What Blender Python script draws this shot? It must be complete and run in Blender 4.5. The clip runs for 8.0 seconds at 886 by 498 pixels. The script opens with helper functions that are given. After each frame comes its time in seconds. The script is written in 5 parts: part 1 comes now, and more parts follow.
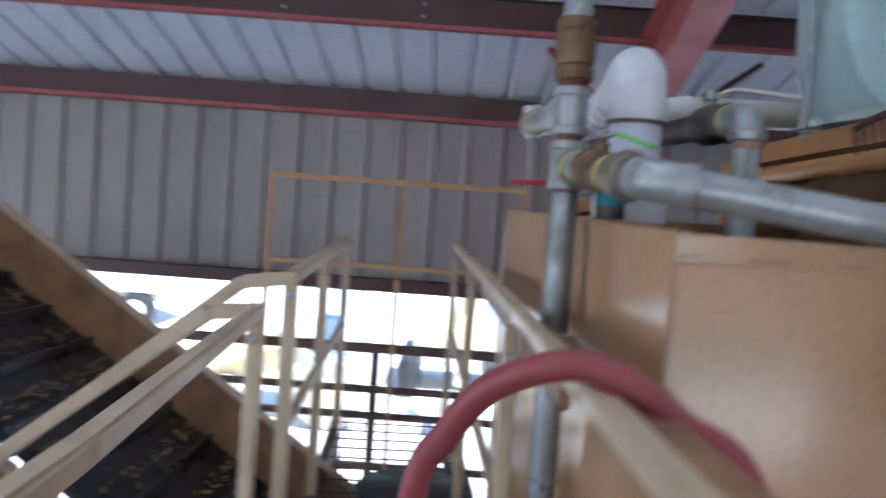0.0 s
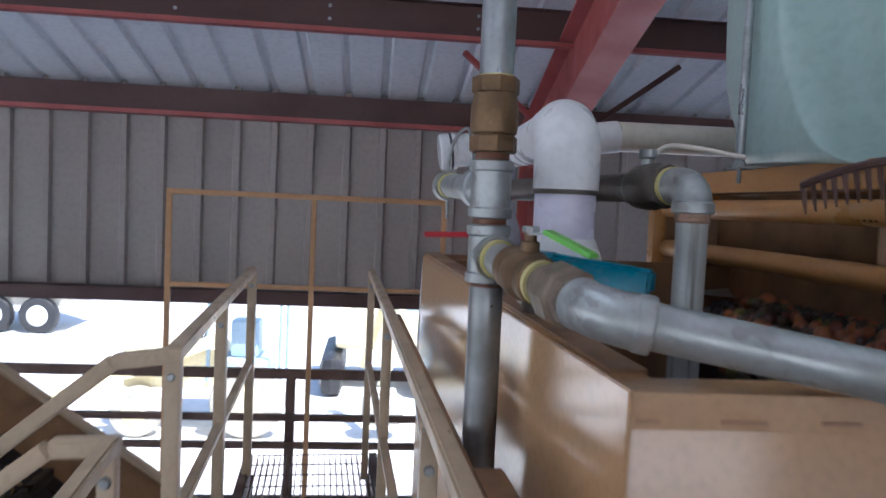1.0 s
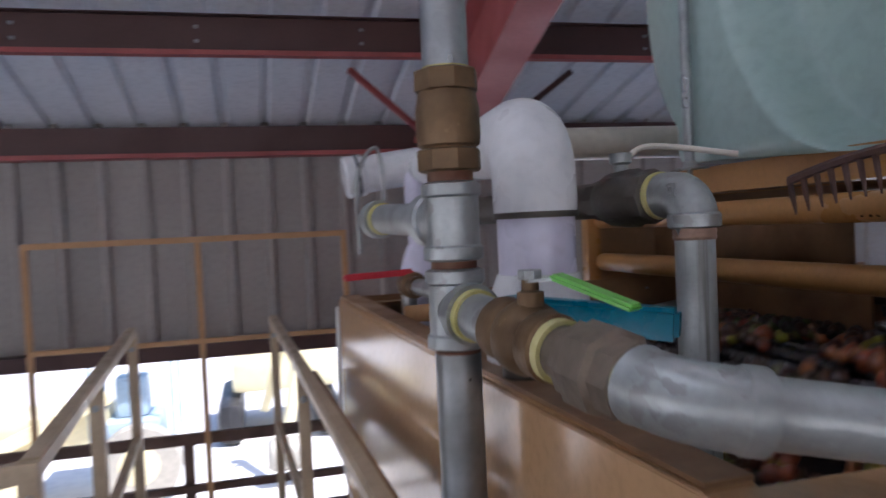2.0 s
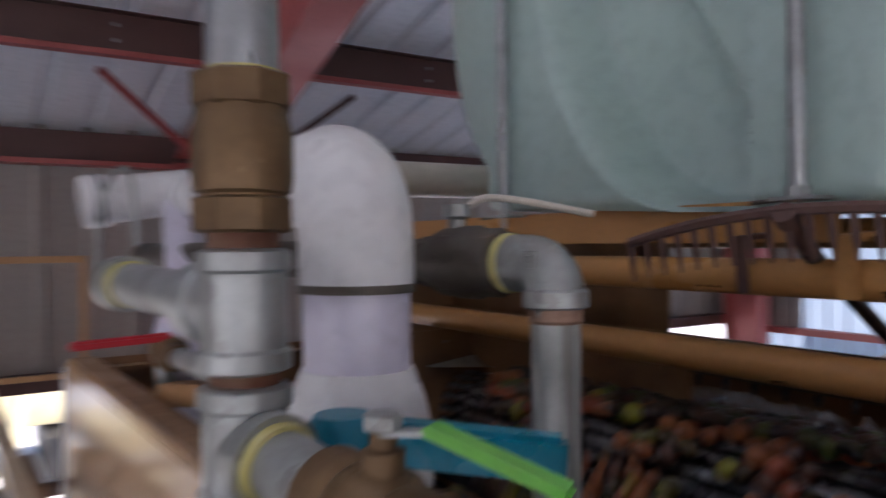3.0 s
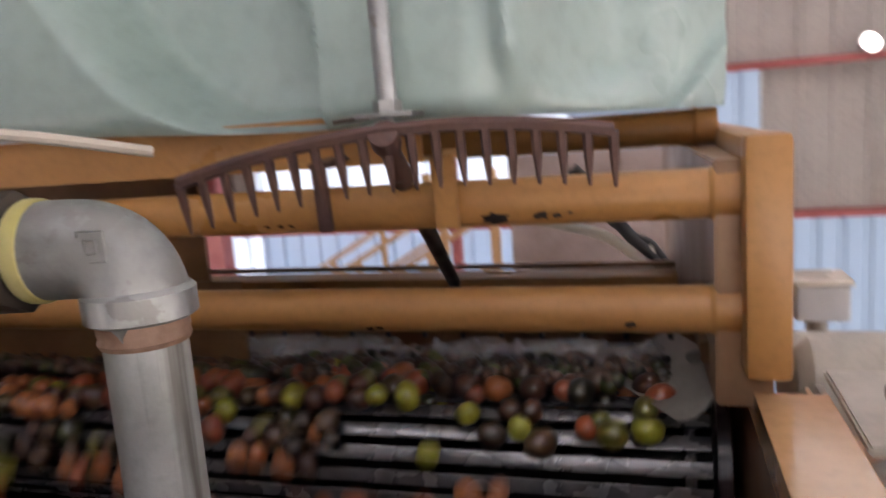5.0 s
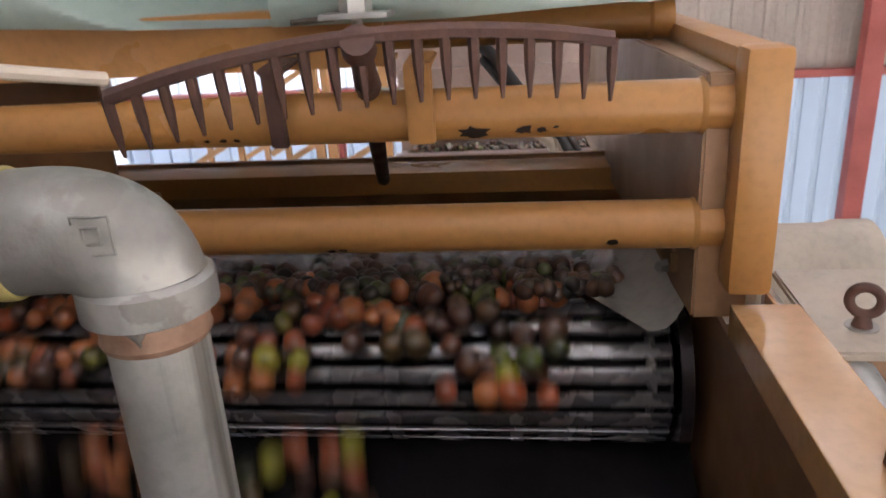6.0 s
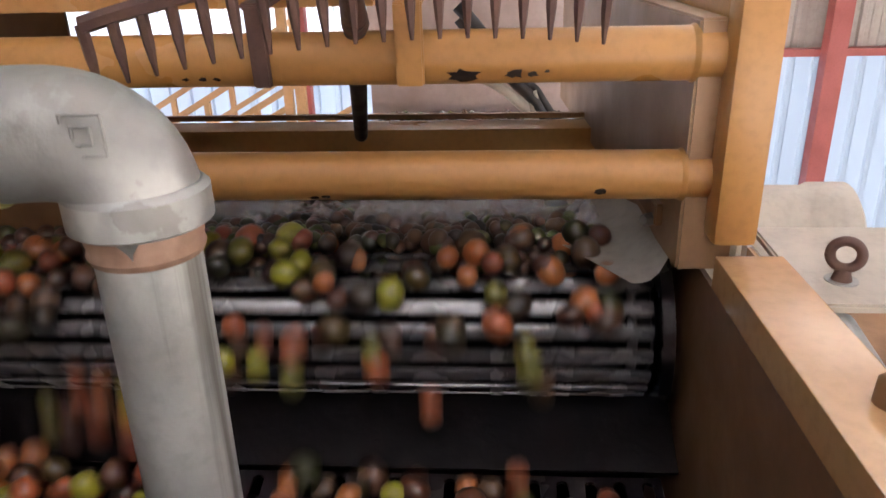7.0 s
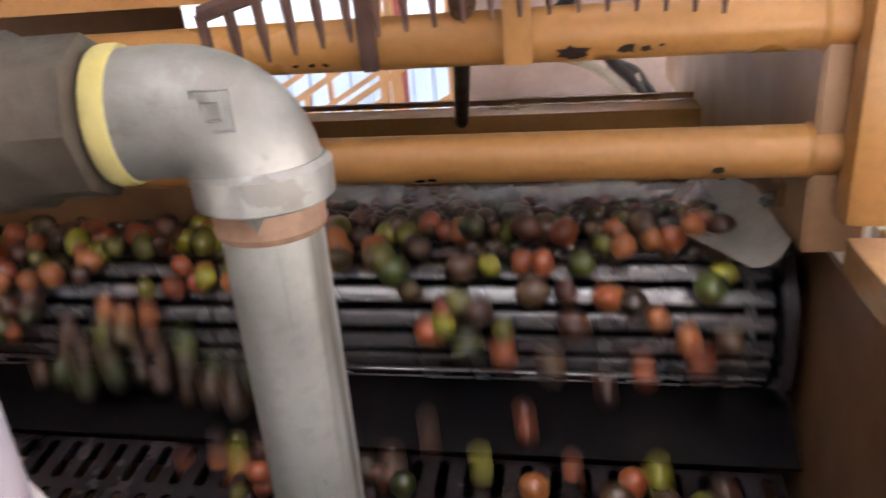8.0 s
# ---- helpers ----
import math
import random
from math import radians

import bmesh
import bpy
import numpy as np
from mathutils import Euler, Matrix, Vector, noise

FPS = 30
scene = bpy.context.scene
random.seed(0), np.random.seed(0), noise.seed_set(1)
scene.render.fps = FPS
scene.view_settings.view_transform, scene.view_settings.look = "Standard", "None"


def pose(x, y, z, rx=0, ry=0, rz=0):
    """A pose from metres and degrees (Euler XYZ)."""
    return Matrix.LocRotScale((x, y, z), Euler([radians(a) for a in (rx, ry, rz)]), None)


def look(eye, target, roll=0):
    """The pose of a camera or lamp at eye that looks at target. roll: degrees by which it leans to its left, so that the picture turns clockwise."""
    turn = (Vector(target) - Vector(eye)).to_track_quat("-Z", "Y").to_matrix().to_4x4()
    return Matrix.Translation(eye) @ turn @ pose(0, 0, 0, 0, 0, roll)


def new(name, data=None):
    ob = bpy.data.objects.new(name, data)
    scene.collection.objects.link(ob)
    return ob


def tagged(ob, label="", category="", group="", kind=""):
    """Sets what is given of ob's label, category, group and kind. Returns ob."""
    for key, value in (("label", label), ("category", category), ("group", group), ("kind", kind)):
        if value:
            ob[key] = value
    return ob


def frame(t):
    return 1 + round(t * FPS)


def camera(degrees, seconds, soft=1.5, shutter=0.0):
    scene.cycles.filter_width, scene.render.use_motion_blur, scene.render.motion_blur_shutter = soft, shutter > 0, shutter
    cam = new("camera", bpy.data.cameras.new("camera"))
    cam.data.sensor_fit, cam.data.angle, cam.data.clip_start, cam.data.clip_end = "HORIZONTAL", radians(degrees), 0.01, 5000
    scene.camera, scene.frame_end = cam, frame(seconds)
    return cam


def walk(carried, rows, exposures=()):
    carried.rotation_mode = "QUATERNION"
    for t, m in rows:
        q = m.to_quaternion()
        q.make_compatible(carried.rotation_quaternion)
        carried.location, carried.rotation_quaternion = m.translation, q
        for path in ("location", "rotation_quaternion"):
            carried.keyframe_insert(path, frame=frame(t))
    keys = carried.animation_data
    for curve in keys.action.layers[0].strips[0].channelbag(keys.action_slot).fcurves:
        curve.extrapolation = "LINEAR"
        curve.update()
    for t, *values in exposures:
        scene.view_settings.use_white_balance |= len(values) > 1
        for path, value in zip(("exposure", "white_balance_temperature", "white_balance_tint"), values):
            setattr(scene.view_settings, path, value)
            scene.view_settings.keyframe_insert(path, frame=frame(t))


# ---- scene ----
cam = camera(62.0, 8.0, shutter=0.8)
PATH = [
    (0, (0.371, 0.131, 3.823), (0.363, 2.129, 3.739), 4.1),
    (0.5, (0.397, 0.234, 3.975), (0.611, 2.217, 3.829), 4.3),
    (1, (0.4, 0.398, 4.02), (0.603, 2.384, 3.905), 2.6),
    (2.5, (0.349, 0.894, 4.068), (1.097, 2.749, 4.036), -2.9),
    (3, (0.421, 1.041, 4.102), (1.494, 2.729, 4.088), -0.5),
    (3.5, (0.432, 1.176, 4.117), (1.973, 2.447, 4.011), -2.3),
    (4, (0.491, 1.244, 4.123), (2.274, 2.133, 3.946), -3.4),
    (4.5, (0.543, 1.278, 4.112), (2.329, 2.156, 3.912), -3.4),
    (5, (0.565, 1.341, 4.141), (2.456, 1.906, 3.819), -4.3),
    (6.5, (0.635, 1.5, 4.205), (2.473, 1.662, 3.433), -2.1),
    (7, (0.621, 1.499, 4.163), (2.463, 1.63, 3.395), -1.5),
    (7.5, (0.628, 1.515, 4.157), (2.461, 1.721, 3.383), -2.4),
    (8, (0.626, 1.516, 4.151), (2.429, 1.896, 3.374), -4.7),
]
walk(cam, [(t, look(eye, target, roll)) for t, eye, target, roll in PATH],
     [(0.0, 1.34, 5250, 10), (1.0, 1.10, 5450, 12), (2.5, 0.75, 5900, 20), (3.5, 1.02, 6300, 21), (4.5, 1.65, 6750, 22), (5.2, 1.78, 6950, 22), (6.5, 2.20, 7150, 20), (8.0, 2.66, 7150, 20)])

# ---- light ----
world = bpy.data.worlds.new("sky")
scene.world = world
world.use_nodes = True
wn = world.node_tree.nodes
sky = wn.new("ShaderNodeTexSky")
sky.sky_type, sky.sun_disc, sky.sun_elevation, sky.sun_rotation = "NISHITA", False, radians(60), radians(135)
world.node_tree.links.new(sky.outputs[0], wn["Background"].inputs[0])
wn["Background"].inputs[1].default_value = 0.15
sun = new("sun", bpy.data.lights.new("sun", "SUN"))
sun.data.energy, sun.data.angle, sun.data.color = 5.0, radians(0.5), (1.0, 0.95, 0.87)
SUN_FROM = Vector((math.sin(radians(135)) * math.cos(radians(60)), math.cos(radians(135)) * math.cos(radians(60)), math.sin(radians(60))))
sun.matrix_world = look(SUN_FROM * 30, (0, 0, 0))


# ---- materials ----
def mat(name, base, rough=0.5, metal=0.0, second=None, scale=8.0, amount=0.5, grain=60.0, bump=0.1, coat=0.0, island=0.0,
        spots=None, spot_scale=14.0, spot_at=0.62, rough_var=0.15):
    """A node material: a base colour, a second colour in broad stains, a third in sharp worn spots, fine grain and relief."""
    m = bpy.data.materials.new(name)
    m.use_nodes = True
    n, l = m.node_tree.nodes, m.node_tree.links
    b = n["Principled BSDF"]
    tc = n.new("ShaderNodeTexCoord")

    def noise_at(s, detail=4.0):
        k = n.new("ShaderNodeTexNoise")
        k.inputs["Scale"].default_value, k.inputs["Detail"].default_value = s, detail
        l.new(tc.outputs["Object"], k.inputs["Vector"])
        return k

    def mix(fac, a, c):
        k = n.new("ShaderNodeMix")
        k.data_type = "RGBA"
        l.new(fac, k.inputs[0])
        for sock, val in ((k.inputs[6], a), (k.inputs[7], c)):
            if isinstance(val, tuple):
                sock.default_value = (*val, 1)
            else:
                l.new(val, sock)
        return k.outputs[2]

    def ramp(src, lo, hi, top=1.0):
        k = n.new("ShaderNodeMapRange")
        k.inputs[1].default_value, k.inputs[2].default_value, k.inputs[4].default_value = lo, hi, top
        l.new(src, k.inputs[0])
        return k.outputs[0]
    broad, fine = noise_at(scale), noise_at(grain, 6.0)
    second = second or tuple(c * 0.7 for c in base)
    col = mix(ramp(broad.outputs[0], 0.4, 0.72, amount), base, second)
    col = mix(ramp(fine.outputs[0], 0.45, 0.8, 0.35), col, tuple(c * 0.55 for c in base))
    if island:
        oi = n.new("ShaderNodeObjectInfo")
        hsv = n.new("ShaderNodeHueSaturation")
        l.new(ramp(oi.outputs["Random"], 0, 1, 2 * island), hsv.inputs["Value"])
        off = n.new("ShaderNodeMath")
        off.inputs[1].default_value = 1 - island
        l.new(hsv.inputs["Value"].links[0].from_socket, off.inputs[0])
        l.new(off.outputs[0], hsv.inputs["Value"])
        l.new(col, hsv.inputs["Color"])
        col = hsv.outputs[0]
    if spots:
        sp = noise_at(spot_scale, 8.0)
        col = mix(ramp(sp.outputs[0], spot_at, spot_at + 0.03), col, spots)
    l.new(col, b.inputs["Base Color"])
    k = ramp(broad.outputs[0], 0.3, 0.7, 2 * rough_var)
    ad = n.new("ShaderNodeMath")
    ad.inputs[1].default_value = max(0.02, rough - rough_var)
    l.new(k, ad.inputs[0])
    l.new(ad.outputs[0], b.inputs["Roughness"])
    b.inputs["Metallic"].default_value = metal
    b.inputs["Coat Weight"].default_value = coat
    if bump:
        bp = n.new("ShaderNodeBump")
        bp.inputs["Strength"].default_value, bp.inputs["Distance"].default_value = bump, 0.004
        l.new(fine.outputs[0], bp.inputs["Height"])
        l.new(bp.outputs[0], b.inputs["Normal"])
    return m


TAN = mat("tan_paint", (0.47, 0.235, 0.075), 0.38, 0, (0.37, 0.17, 0.05), 5, 0.5, 90, 0.05, spots=(0.035, 0.025, 0.02), spot_scale=9, spot_at=0.735)
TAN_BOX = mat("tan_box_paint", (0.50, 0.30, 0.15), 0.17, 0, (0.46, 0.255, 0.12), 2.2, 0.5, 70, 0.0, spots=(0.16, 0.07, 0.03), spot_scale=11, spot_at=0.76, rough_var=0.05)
TAN_BOX.node_tree.nodes["Principled BSDF"].inputs["Specular IOR Level"].default_value = 0.9
STAINED = mat("stained_inner_plate", (0.36, 0.21, 0.11), 0.5, 0, (0.20, 0.12, 0.075), 5, 0.7, 70, 0.08)
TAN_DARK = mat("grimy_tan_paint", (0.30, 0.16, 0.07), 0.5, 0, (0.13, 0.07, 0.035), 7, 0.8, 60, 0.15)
SLOT = mat("worn_slot_edge", (0.36, 0.19, 0.10), 0.5, 0, (0.30, 0.16, 0.08), 9, 0.5, 60, 0.1)
RAIL = mat("rail_paint", (0.54, 0.41, 0.26), 0.42, 0, (0.38, 0.29, 0.19), 9, 0.6, 80, 0.06)
RUSTRAIL = mat("rusty_rail", (0.16, 0.095, 0.07), 0.65, 0.1, (0.08, 0.045, 0.035), 8, 0.7, 70, 0.2)
GANTRY = mat("orange_tan_tube", (0.58, 0.33, 0.15), 0.5, 0, (0.45, 0.25, 0.11), 6, 0.5, 70, 0.05)
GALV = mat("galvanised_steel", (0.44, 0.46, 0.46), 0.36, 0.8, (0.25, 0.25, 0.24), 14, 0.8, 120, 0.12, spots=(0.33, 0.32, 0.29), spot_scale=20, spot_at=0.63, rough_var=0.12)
GALV_DIRTY = mat("stained_galvanised", (0.40, 0.415, 0.40), 0.42, 0.6, (0.24, 0.235, 0.21), 16, 0.8, 90, 0.2, spots=(0.29, 0.29, 0.27), spot_scale=34, spot_at=0.60, rough_var=0.12)
BRASS = mat("weathered_bronze", (0.20, 0.12, 0.055), 0.5, 0.5, (0.10, 0.06, 0.032), 18, 0.8, 90, 0.3, spots=(0.25, 0.16, 0.08), spot_scale=40, spot_at=0.64)
UNION = mat("grimy_cast_union", (0.24, 0.19, 0.14), 0.5, 0.5, (0.13, 0.10, 0.07), 16, 0.8, 90, 0.25)
RUST = mat("rust", (0.14, 0.05, 0.025), 0.75, 0.2, (0.35, 0.25, 0.17), 30, 0.6, 120, 0.3)
CORRODED = mat("corroded_joint", (0.42, 0.27, 0.19), 0.7, 0.1, (0.14, 0.06, 0.03), 26, 0.8, 110, 0.3)
TAPE = mat("yellow_thread_tape", (0.57, 0.51, 0.17), 0.6, 0, (0.60, 0.54, 0.34), 30, 0.6, 90, 0.2)
BLACKIRON = mat("black_iron", (0.085, 0.073, 0.058), 0.5, 0.4, (0.16, 0.13, 0.10), 14, 0.6, 110, 0.25)
PVC = mat("white_pvc", (0.78, 0.77, 0.76), 0.28, 0, (0.66, 0.64, 0.62), 5, 0.5, 40, 0.02)
PVC_LILAC = mat("lilac_white_pvc", (0.66, 0.62, 0.72), 0.3, 0, (0.58, 0.55, 0.62), 6, 0.5, 40, 0.02)
CREAM = mat("cream_pvc", (0.66, 0.60, 0.50), 0.35, 0, (0.55, 0.49, 0.40), 5, 0.5, 40, 0.03)
TEAL = mat("teal_plastic", (0.0, 0.20, 0.29), 0.35, 0, (0.0, 0.14, 0.21), 10, 0.5, 60, 0.03)
GREEN = mat("green_vinyl", (0.15, 0.50, 0.06), 0.4, 0, (0.28, 0.50, 0.12), 14, 0.6, 60, 0.05)
REDV = mat("red_vinyl", (0.55, 0.02, 0.035), 0.4, 0, (0.38, 0.015, 0.02), 14, 0.5, 60, 0.05)
HOSE = mat("red_rubber_hose", (0.30, 0.055, 0.06), 0.45, 0, (0.22, 0.035, 0.04), 12, 0.6, 70, 0.1)
BLACK = mat("black_rubber", (0.02, 0.02, 0.022), 0.5, 0, (0.045, 0.04, 0.04), 12, 0.6, 70, 0.2)
BELT = mat("wet_dark_belt", (0.010, 0.009, 0.012), 0.36, 0, (0.022, 0.018, 0.018), 9, 0.7, 50, 0.3)
# Tan darkened for the shade inside the box, with random stains over it.
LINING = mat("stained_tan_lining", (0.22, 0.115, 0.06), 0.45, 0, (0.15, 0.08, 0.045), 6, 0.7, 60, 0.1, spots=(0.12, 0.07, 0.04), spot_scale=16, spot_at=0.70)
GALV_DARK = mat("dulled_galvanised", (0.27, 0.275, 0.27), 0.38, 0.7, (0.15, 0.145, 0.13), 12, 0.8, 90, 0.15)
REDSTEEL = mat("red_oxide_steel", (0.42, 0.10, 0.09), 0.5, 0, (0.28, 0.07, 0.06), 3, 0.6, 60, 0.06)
# Red oxide darkened to carry the shade on the purlins' faces.
DARKENED_RED = mat("red_oxide_purlin", (0.095, 0.042, 0.034), 0.5, 0, (0.07, 0.033, 0.027), 3, 0.6, 60, 0.06)
SHEET = mat("galvalume_sheet", (0.86, 0.87, 0.88), 0.45, 0.0, (0.74, 0.75, 0.77), 1.2, 0.6, 25, 0.03, island=0.06)
WALLSHEET = mat("beige_wall_sheet", (0.40, 0.36, 0.32), 0.5, 0, (0.35, 0.31, 0.28), 1.5, 0.6, 25, 0.04, island=0.05)
TANK = mat("pale_green_polyethylene", (0.40, 0.52, 0.48), 0.34, 0, (0.34, 0.47, 0.38), 1.6, 0.45, 30, 0.0, coat=0.3)
RAKE = mat("rusty_rake_steel", (0.13, 0.075, 0.065), 0.6, 0.4, (0.20, 0.11, 0.075), 25, 0.6, 120, 0.3)
BARS = mat("wet_steel_bar", (0.27, 0.265, 0.27), 0.26, 0.6, (0.12, 0.115, 0.115), 20, 0.6, 90, 0.1, rough_var=0.1)
# Near-black with little gloss: shade in the gaps under the reel, as colour.
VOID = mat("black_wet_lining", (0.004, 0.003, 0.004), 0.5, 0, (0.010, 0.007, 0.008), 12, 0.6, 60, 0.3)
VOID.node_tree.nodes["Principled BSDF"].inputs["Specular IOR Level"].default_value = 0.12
WETBLACK = mat("wet_black_steel", (0.030, 0.024, 0.027), 0.22, 0.1, (0.055, 0.042, 0.04), 10, 0.7, 60, 0.25)
SCOOP = mat("worn_white_plastic", (0.58, 0.55, 0.49), 0.4, 0, (0.42, 0.37, 0.30), 12, 0.7, 80, 0.1)
GUARD = mat("grey_guard_paint", (0.46, 0.42, 0.35), 0.45, 0.1, (0.32, 0.30, 0.26), 9, 0.6, 80, 0.1)
CONCRETE = mat("pale_concrete", (0.76, 0.73, 0.68), 0.85, 0, (0.66, 0.63, 0.58), 0.4, 0.7, 5, 0.2)
FLOOR = mat("dusty_floor", (0.50, 0.47, 0.42), 0.85, 0, (0.40, 0.37, 0.32), 0.8, 0.7, 9, 0.2)
OLDWOOD = mat("weathered_dark_wood", (0.085, 0.055, 0.04), 0.65, 0, (0.05, 0.032, 0.025), 25, 0.7, 90, 0.2)
WOOD = mat("raw_wood", (0.38, 0.20, 0.08), 0.6, 0, (0.24, 0.12, 0.05), 20, 0.7, 90, 0.2)
# Yellow and blue paled so the yard's glare sits in the paint colour.
YELLOW = mat("sun_faded_yellow_paint", (0.82, 0.72, 0.45), 0.4, 0, (0.72, 0.58, 0.25), 2, 0.5, 20, 0.05)
BLUE = mat("sun_faded_blue_paint", (0.42, 0.52, 0.60), 0.4, 0, (0.25, 0.35, 0.45), 2, 0.5, 20, 0.05)
WHITE = mat("white_paint", (0.75, 0.75, 0.74), 0.4, 0, (0.66, 0.66, 0.65), 2, 0.5, 20, 0.05)
MAUVE = mat("stained_steel_plate", (0.44, 0.35, 0.32), 0.45, 0.2, (0.22, 0.15, 0.13), 2, 0.7, 30, 0.1)
DEBRIS = mat("dry_leaf_litter", (0.28, 0.18, 0.07), 0.8, 0, (0.14, 0.09, 0.04), 40, 0.8, 90, 0.3)


def streaked(m, colour, lo, hi, scale=38.0, stretch=0.035):
    """Adds dark runs along z to a material: noise drawn out in the pipe's length."""
    n, l = m.node_tree.nodes, m.node_tree.links
    b = n["Principled BSDF"]
    base = b.inputs["Base Color"].links[0].from_socket
    tc, mp, nz = n.new("ShaderNodeTexCoord"), n.new("ShaderNodeMapping"), n.new("ShaderNodeTexNoise")
    mp.inputs["Scale"].default_value = (1, 1, stretch)
    nz.inputs["Scale"].default_value, nz.inputs["Detail"].default_value = scale, 5.0
    mr, mx = n.new("ShaderNodeMapRange"), n.new("ShaderNodeMix")
    mr.inputs[1].default_value, mr.inputs[2].default_value, mr.inputs[4].default_value = lo, hi, 0.85
    mx.data_type = "RGBA"
    mx.inputs[7].default_value = (*colour, 1)
    l.new(tc.outputs["Object"], mp.inputs["Vector"])
    l.new(mp.outputs[0], nz.inputs["Vector"])
    l.new(nz.outputs[0], mr.inputs[0])
    l.new(mr.outputs[0], mx.inputs[0])
    l.new(base, mx.inputs[6])
    l.new(mx.outputs[2], b.inputs["Base Color"])
    return m


STREAKED = streaked(mat("streaked_galvanised", (0.50, 0.52, 0.50), 0.42, 0.35, (0.40, 0.41, 0.37), 9, 0.8, 110, 0.15, spots=(0.22, 0.21, 0.18), spot_scale=30, spot_at=0.69, rough_var=0.12), (0.15, 0.14, 0.12), 0.53, 0.63)


def fruit_material(dark=False):
    m = bpy.data.materials.new("wet_dark_fruit" if dark else "wet_ripening_fruit")
    m.use_nodes = True
    n, l = m.node_tree.nodes, m.node_tree.links
    b = n["Principled BSDF"]
    oi, geo = n.new("ShaderNodeObjectInfo"), n.new("ShaderNodeNewGeometry")
    add, fr = n.new("ShaderNodeMath"), n.new("ShaderNodeMath")
    fr.operation = "FRACT"
    l.new(oi.outputs["Random"], add.inputs[0])
    l.new(geo.outputs["Random Per Island"], add.inputs[1])
    l.new(add.outputs[0], fr.inputs[0])
    ramp = n.new("ShaderNodeValToRGB")
    ramp.color_ramp.interpolation = "CONSTANT"
    stops = ((0.0, (0.42, 0.105, 0.04)), (0.14, (0.50, 0.17, 0.055)), (0.30, (0.30, 0.075, 0.035)), (0.40, (0.12, 0.04, 0.02)),
             (0.48, (0.09, 0.06, 0.02)), (0.58, (0.16, 0.15, 0.025)), (0.68, (0.36, 0.34, 0.035)), (0.78, (0.09, 0.035, 0.02)), (0.87, (0.42, 0.135, 0.045)))
    els = ramp.color_ramp.elements
    els[0].position, els[0].color = stops[0][0], (*stops[0][1], 1)
    els[1].position, els[1].color = stops[1][0], (*stops[1][1], 1)
    for p, c in stops[2:]:
        els.new(p).color = (*c, 1)
    l.new(fr.outputs[0], ramp.inputs[0])
    tc, nz = n.new("ShaderNodeTexCoord"), n.new("ShaderNodeTexNoise")
    nz.inputs["Scale"].default_value = 70
    l.new(tc.outputs["Object"], nz.inputs["Vector"])
    mr, mx = n.new("ShaderNodeMapRange"), n.new("ShaderNodeMix")
    mr.inputs[1].default_value, mr.inputs[2].default_value, mr.inputs[4].default_value = 0.45, 0.75, 0.45
    l.new(nz.outputs[0], mr.inputs[0])
    mx.data_type = "RGBA"
    l.new(mr.outputs[0], mx.inputs[0])
    l.new(ramp.outputs[0], mx.inputs[6])
    mx.inputs[7].default_value = (0.06, 0.035, 0.015, 1)
    l.new(mx.outputs[2], b.inputs["Base Color"])
    # Colours cut down: the tank's shade on the bed, and some darker fruit.
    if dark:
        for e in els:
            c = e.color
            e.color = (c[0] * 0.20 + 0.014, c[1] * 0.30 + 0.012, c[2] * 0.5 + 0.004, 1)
    b.inputs["Roughness"].default_value, b.inputs["Coat Weight"].default_value, b.inputs["Coat Roughness"].default_value = 0.30, 0.8, 0.08
    return m


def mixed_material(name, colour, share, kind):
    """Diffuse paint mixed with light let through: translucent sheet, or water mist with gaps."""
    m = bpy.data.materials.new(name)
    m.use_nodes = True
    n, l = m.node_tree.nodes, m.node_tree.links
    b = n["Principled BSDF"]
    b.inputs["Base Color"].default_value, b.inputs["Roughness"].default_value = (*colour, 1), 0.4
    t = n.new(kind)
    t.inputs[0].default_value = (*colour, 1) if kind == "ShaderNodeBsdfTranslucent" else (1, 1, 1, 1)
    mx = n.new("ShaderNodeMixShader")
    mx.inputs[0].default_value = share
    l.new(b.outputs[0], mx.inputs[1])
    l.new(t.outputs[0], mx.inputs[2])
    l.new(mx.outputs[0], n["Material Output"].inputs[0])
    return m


LAMPGLASS = mat("lit_lamp_glass", (0.8, 0.8, 0.8), 0.3, 0)
LAMPGLASS.node_tree.nodes["Principled BSDF"].inputs["Emission Color"].default_value = (1, 0.97, 0.92, 1)
LAMPGLASS.node_tree.nodes["Principled BSDF"].inputs["Emission Strength"].default_value = 1.5
FRUIT, FRUIT_DARK = fruit_material(), fruit_material(True)
# For roof strips added out of view to let more daylight in.
ADDED_SKYLIGHT = mixed_material("clear_skylight_sheet", (0.86, 0.87, 0.87), 0.8, "ShaderNodeBsdfTranslucent")
FIBREGLASS = mixed_material("translucent_fibreglass", (0.37, 0.43, 0.49), 0.65, "ShaderNodeBsdfTranslucent")
# Fibreglass in a paler colour that carries the glare of the wall's north end.
BRIGHTENED_SHEET = mixed_material("newer_translucent_sheet", (0.66, 0.72, 0.78), 0.7, "ShaderNodeBsdfTranslucent")
MIST = mixed_material("water_mist", (0.92, 0.92, 0.95), 0.85, "ShaderNodeBsdfTransparent")
mn, ml = MIST.node_tree.nodes, MIST.node_tree.links
mtc, mnz, mmr = mn.new("ShaderNodeTexCoord"), mn.new("ShaderNodeTexNoise"), mn.new("ShaderNodeMapRange")
mnz.inputs["Scale"].default_value = 9
mmr.inputs[1].default_value, mmr.inputs[2].default_value, mmr.inputs[3].default_value, mmr.inputs[4].default_value = 0.3, 0.7, 0.72, 0.92
MIST.node_tree.nodes["Principled BSDF"].inputs["Roughness"].default_value = 1.0
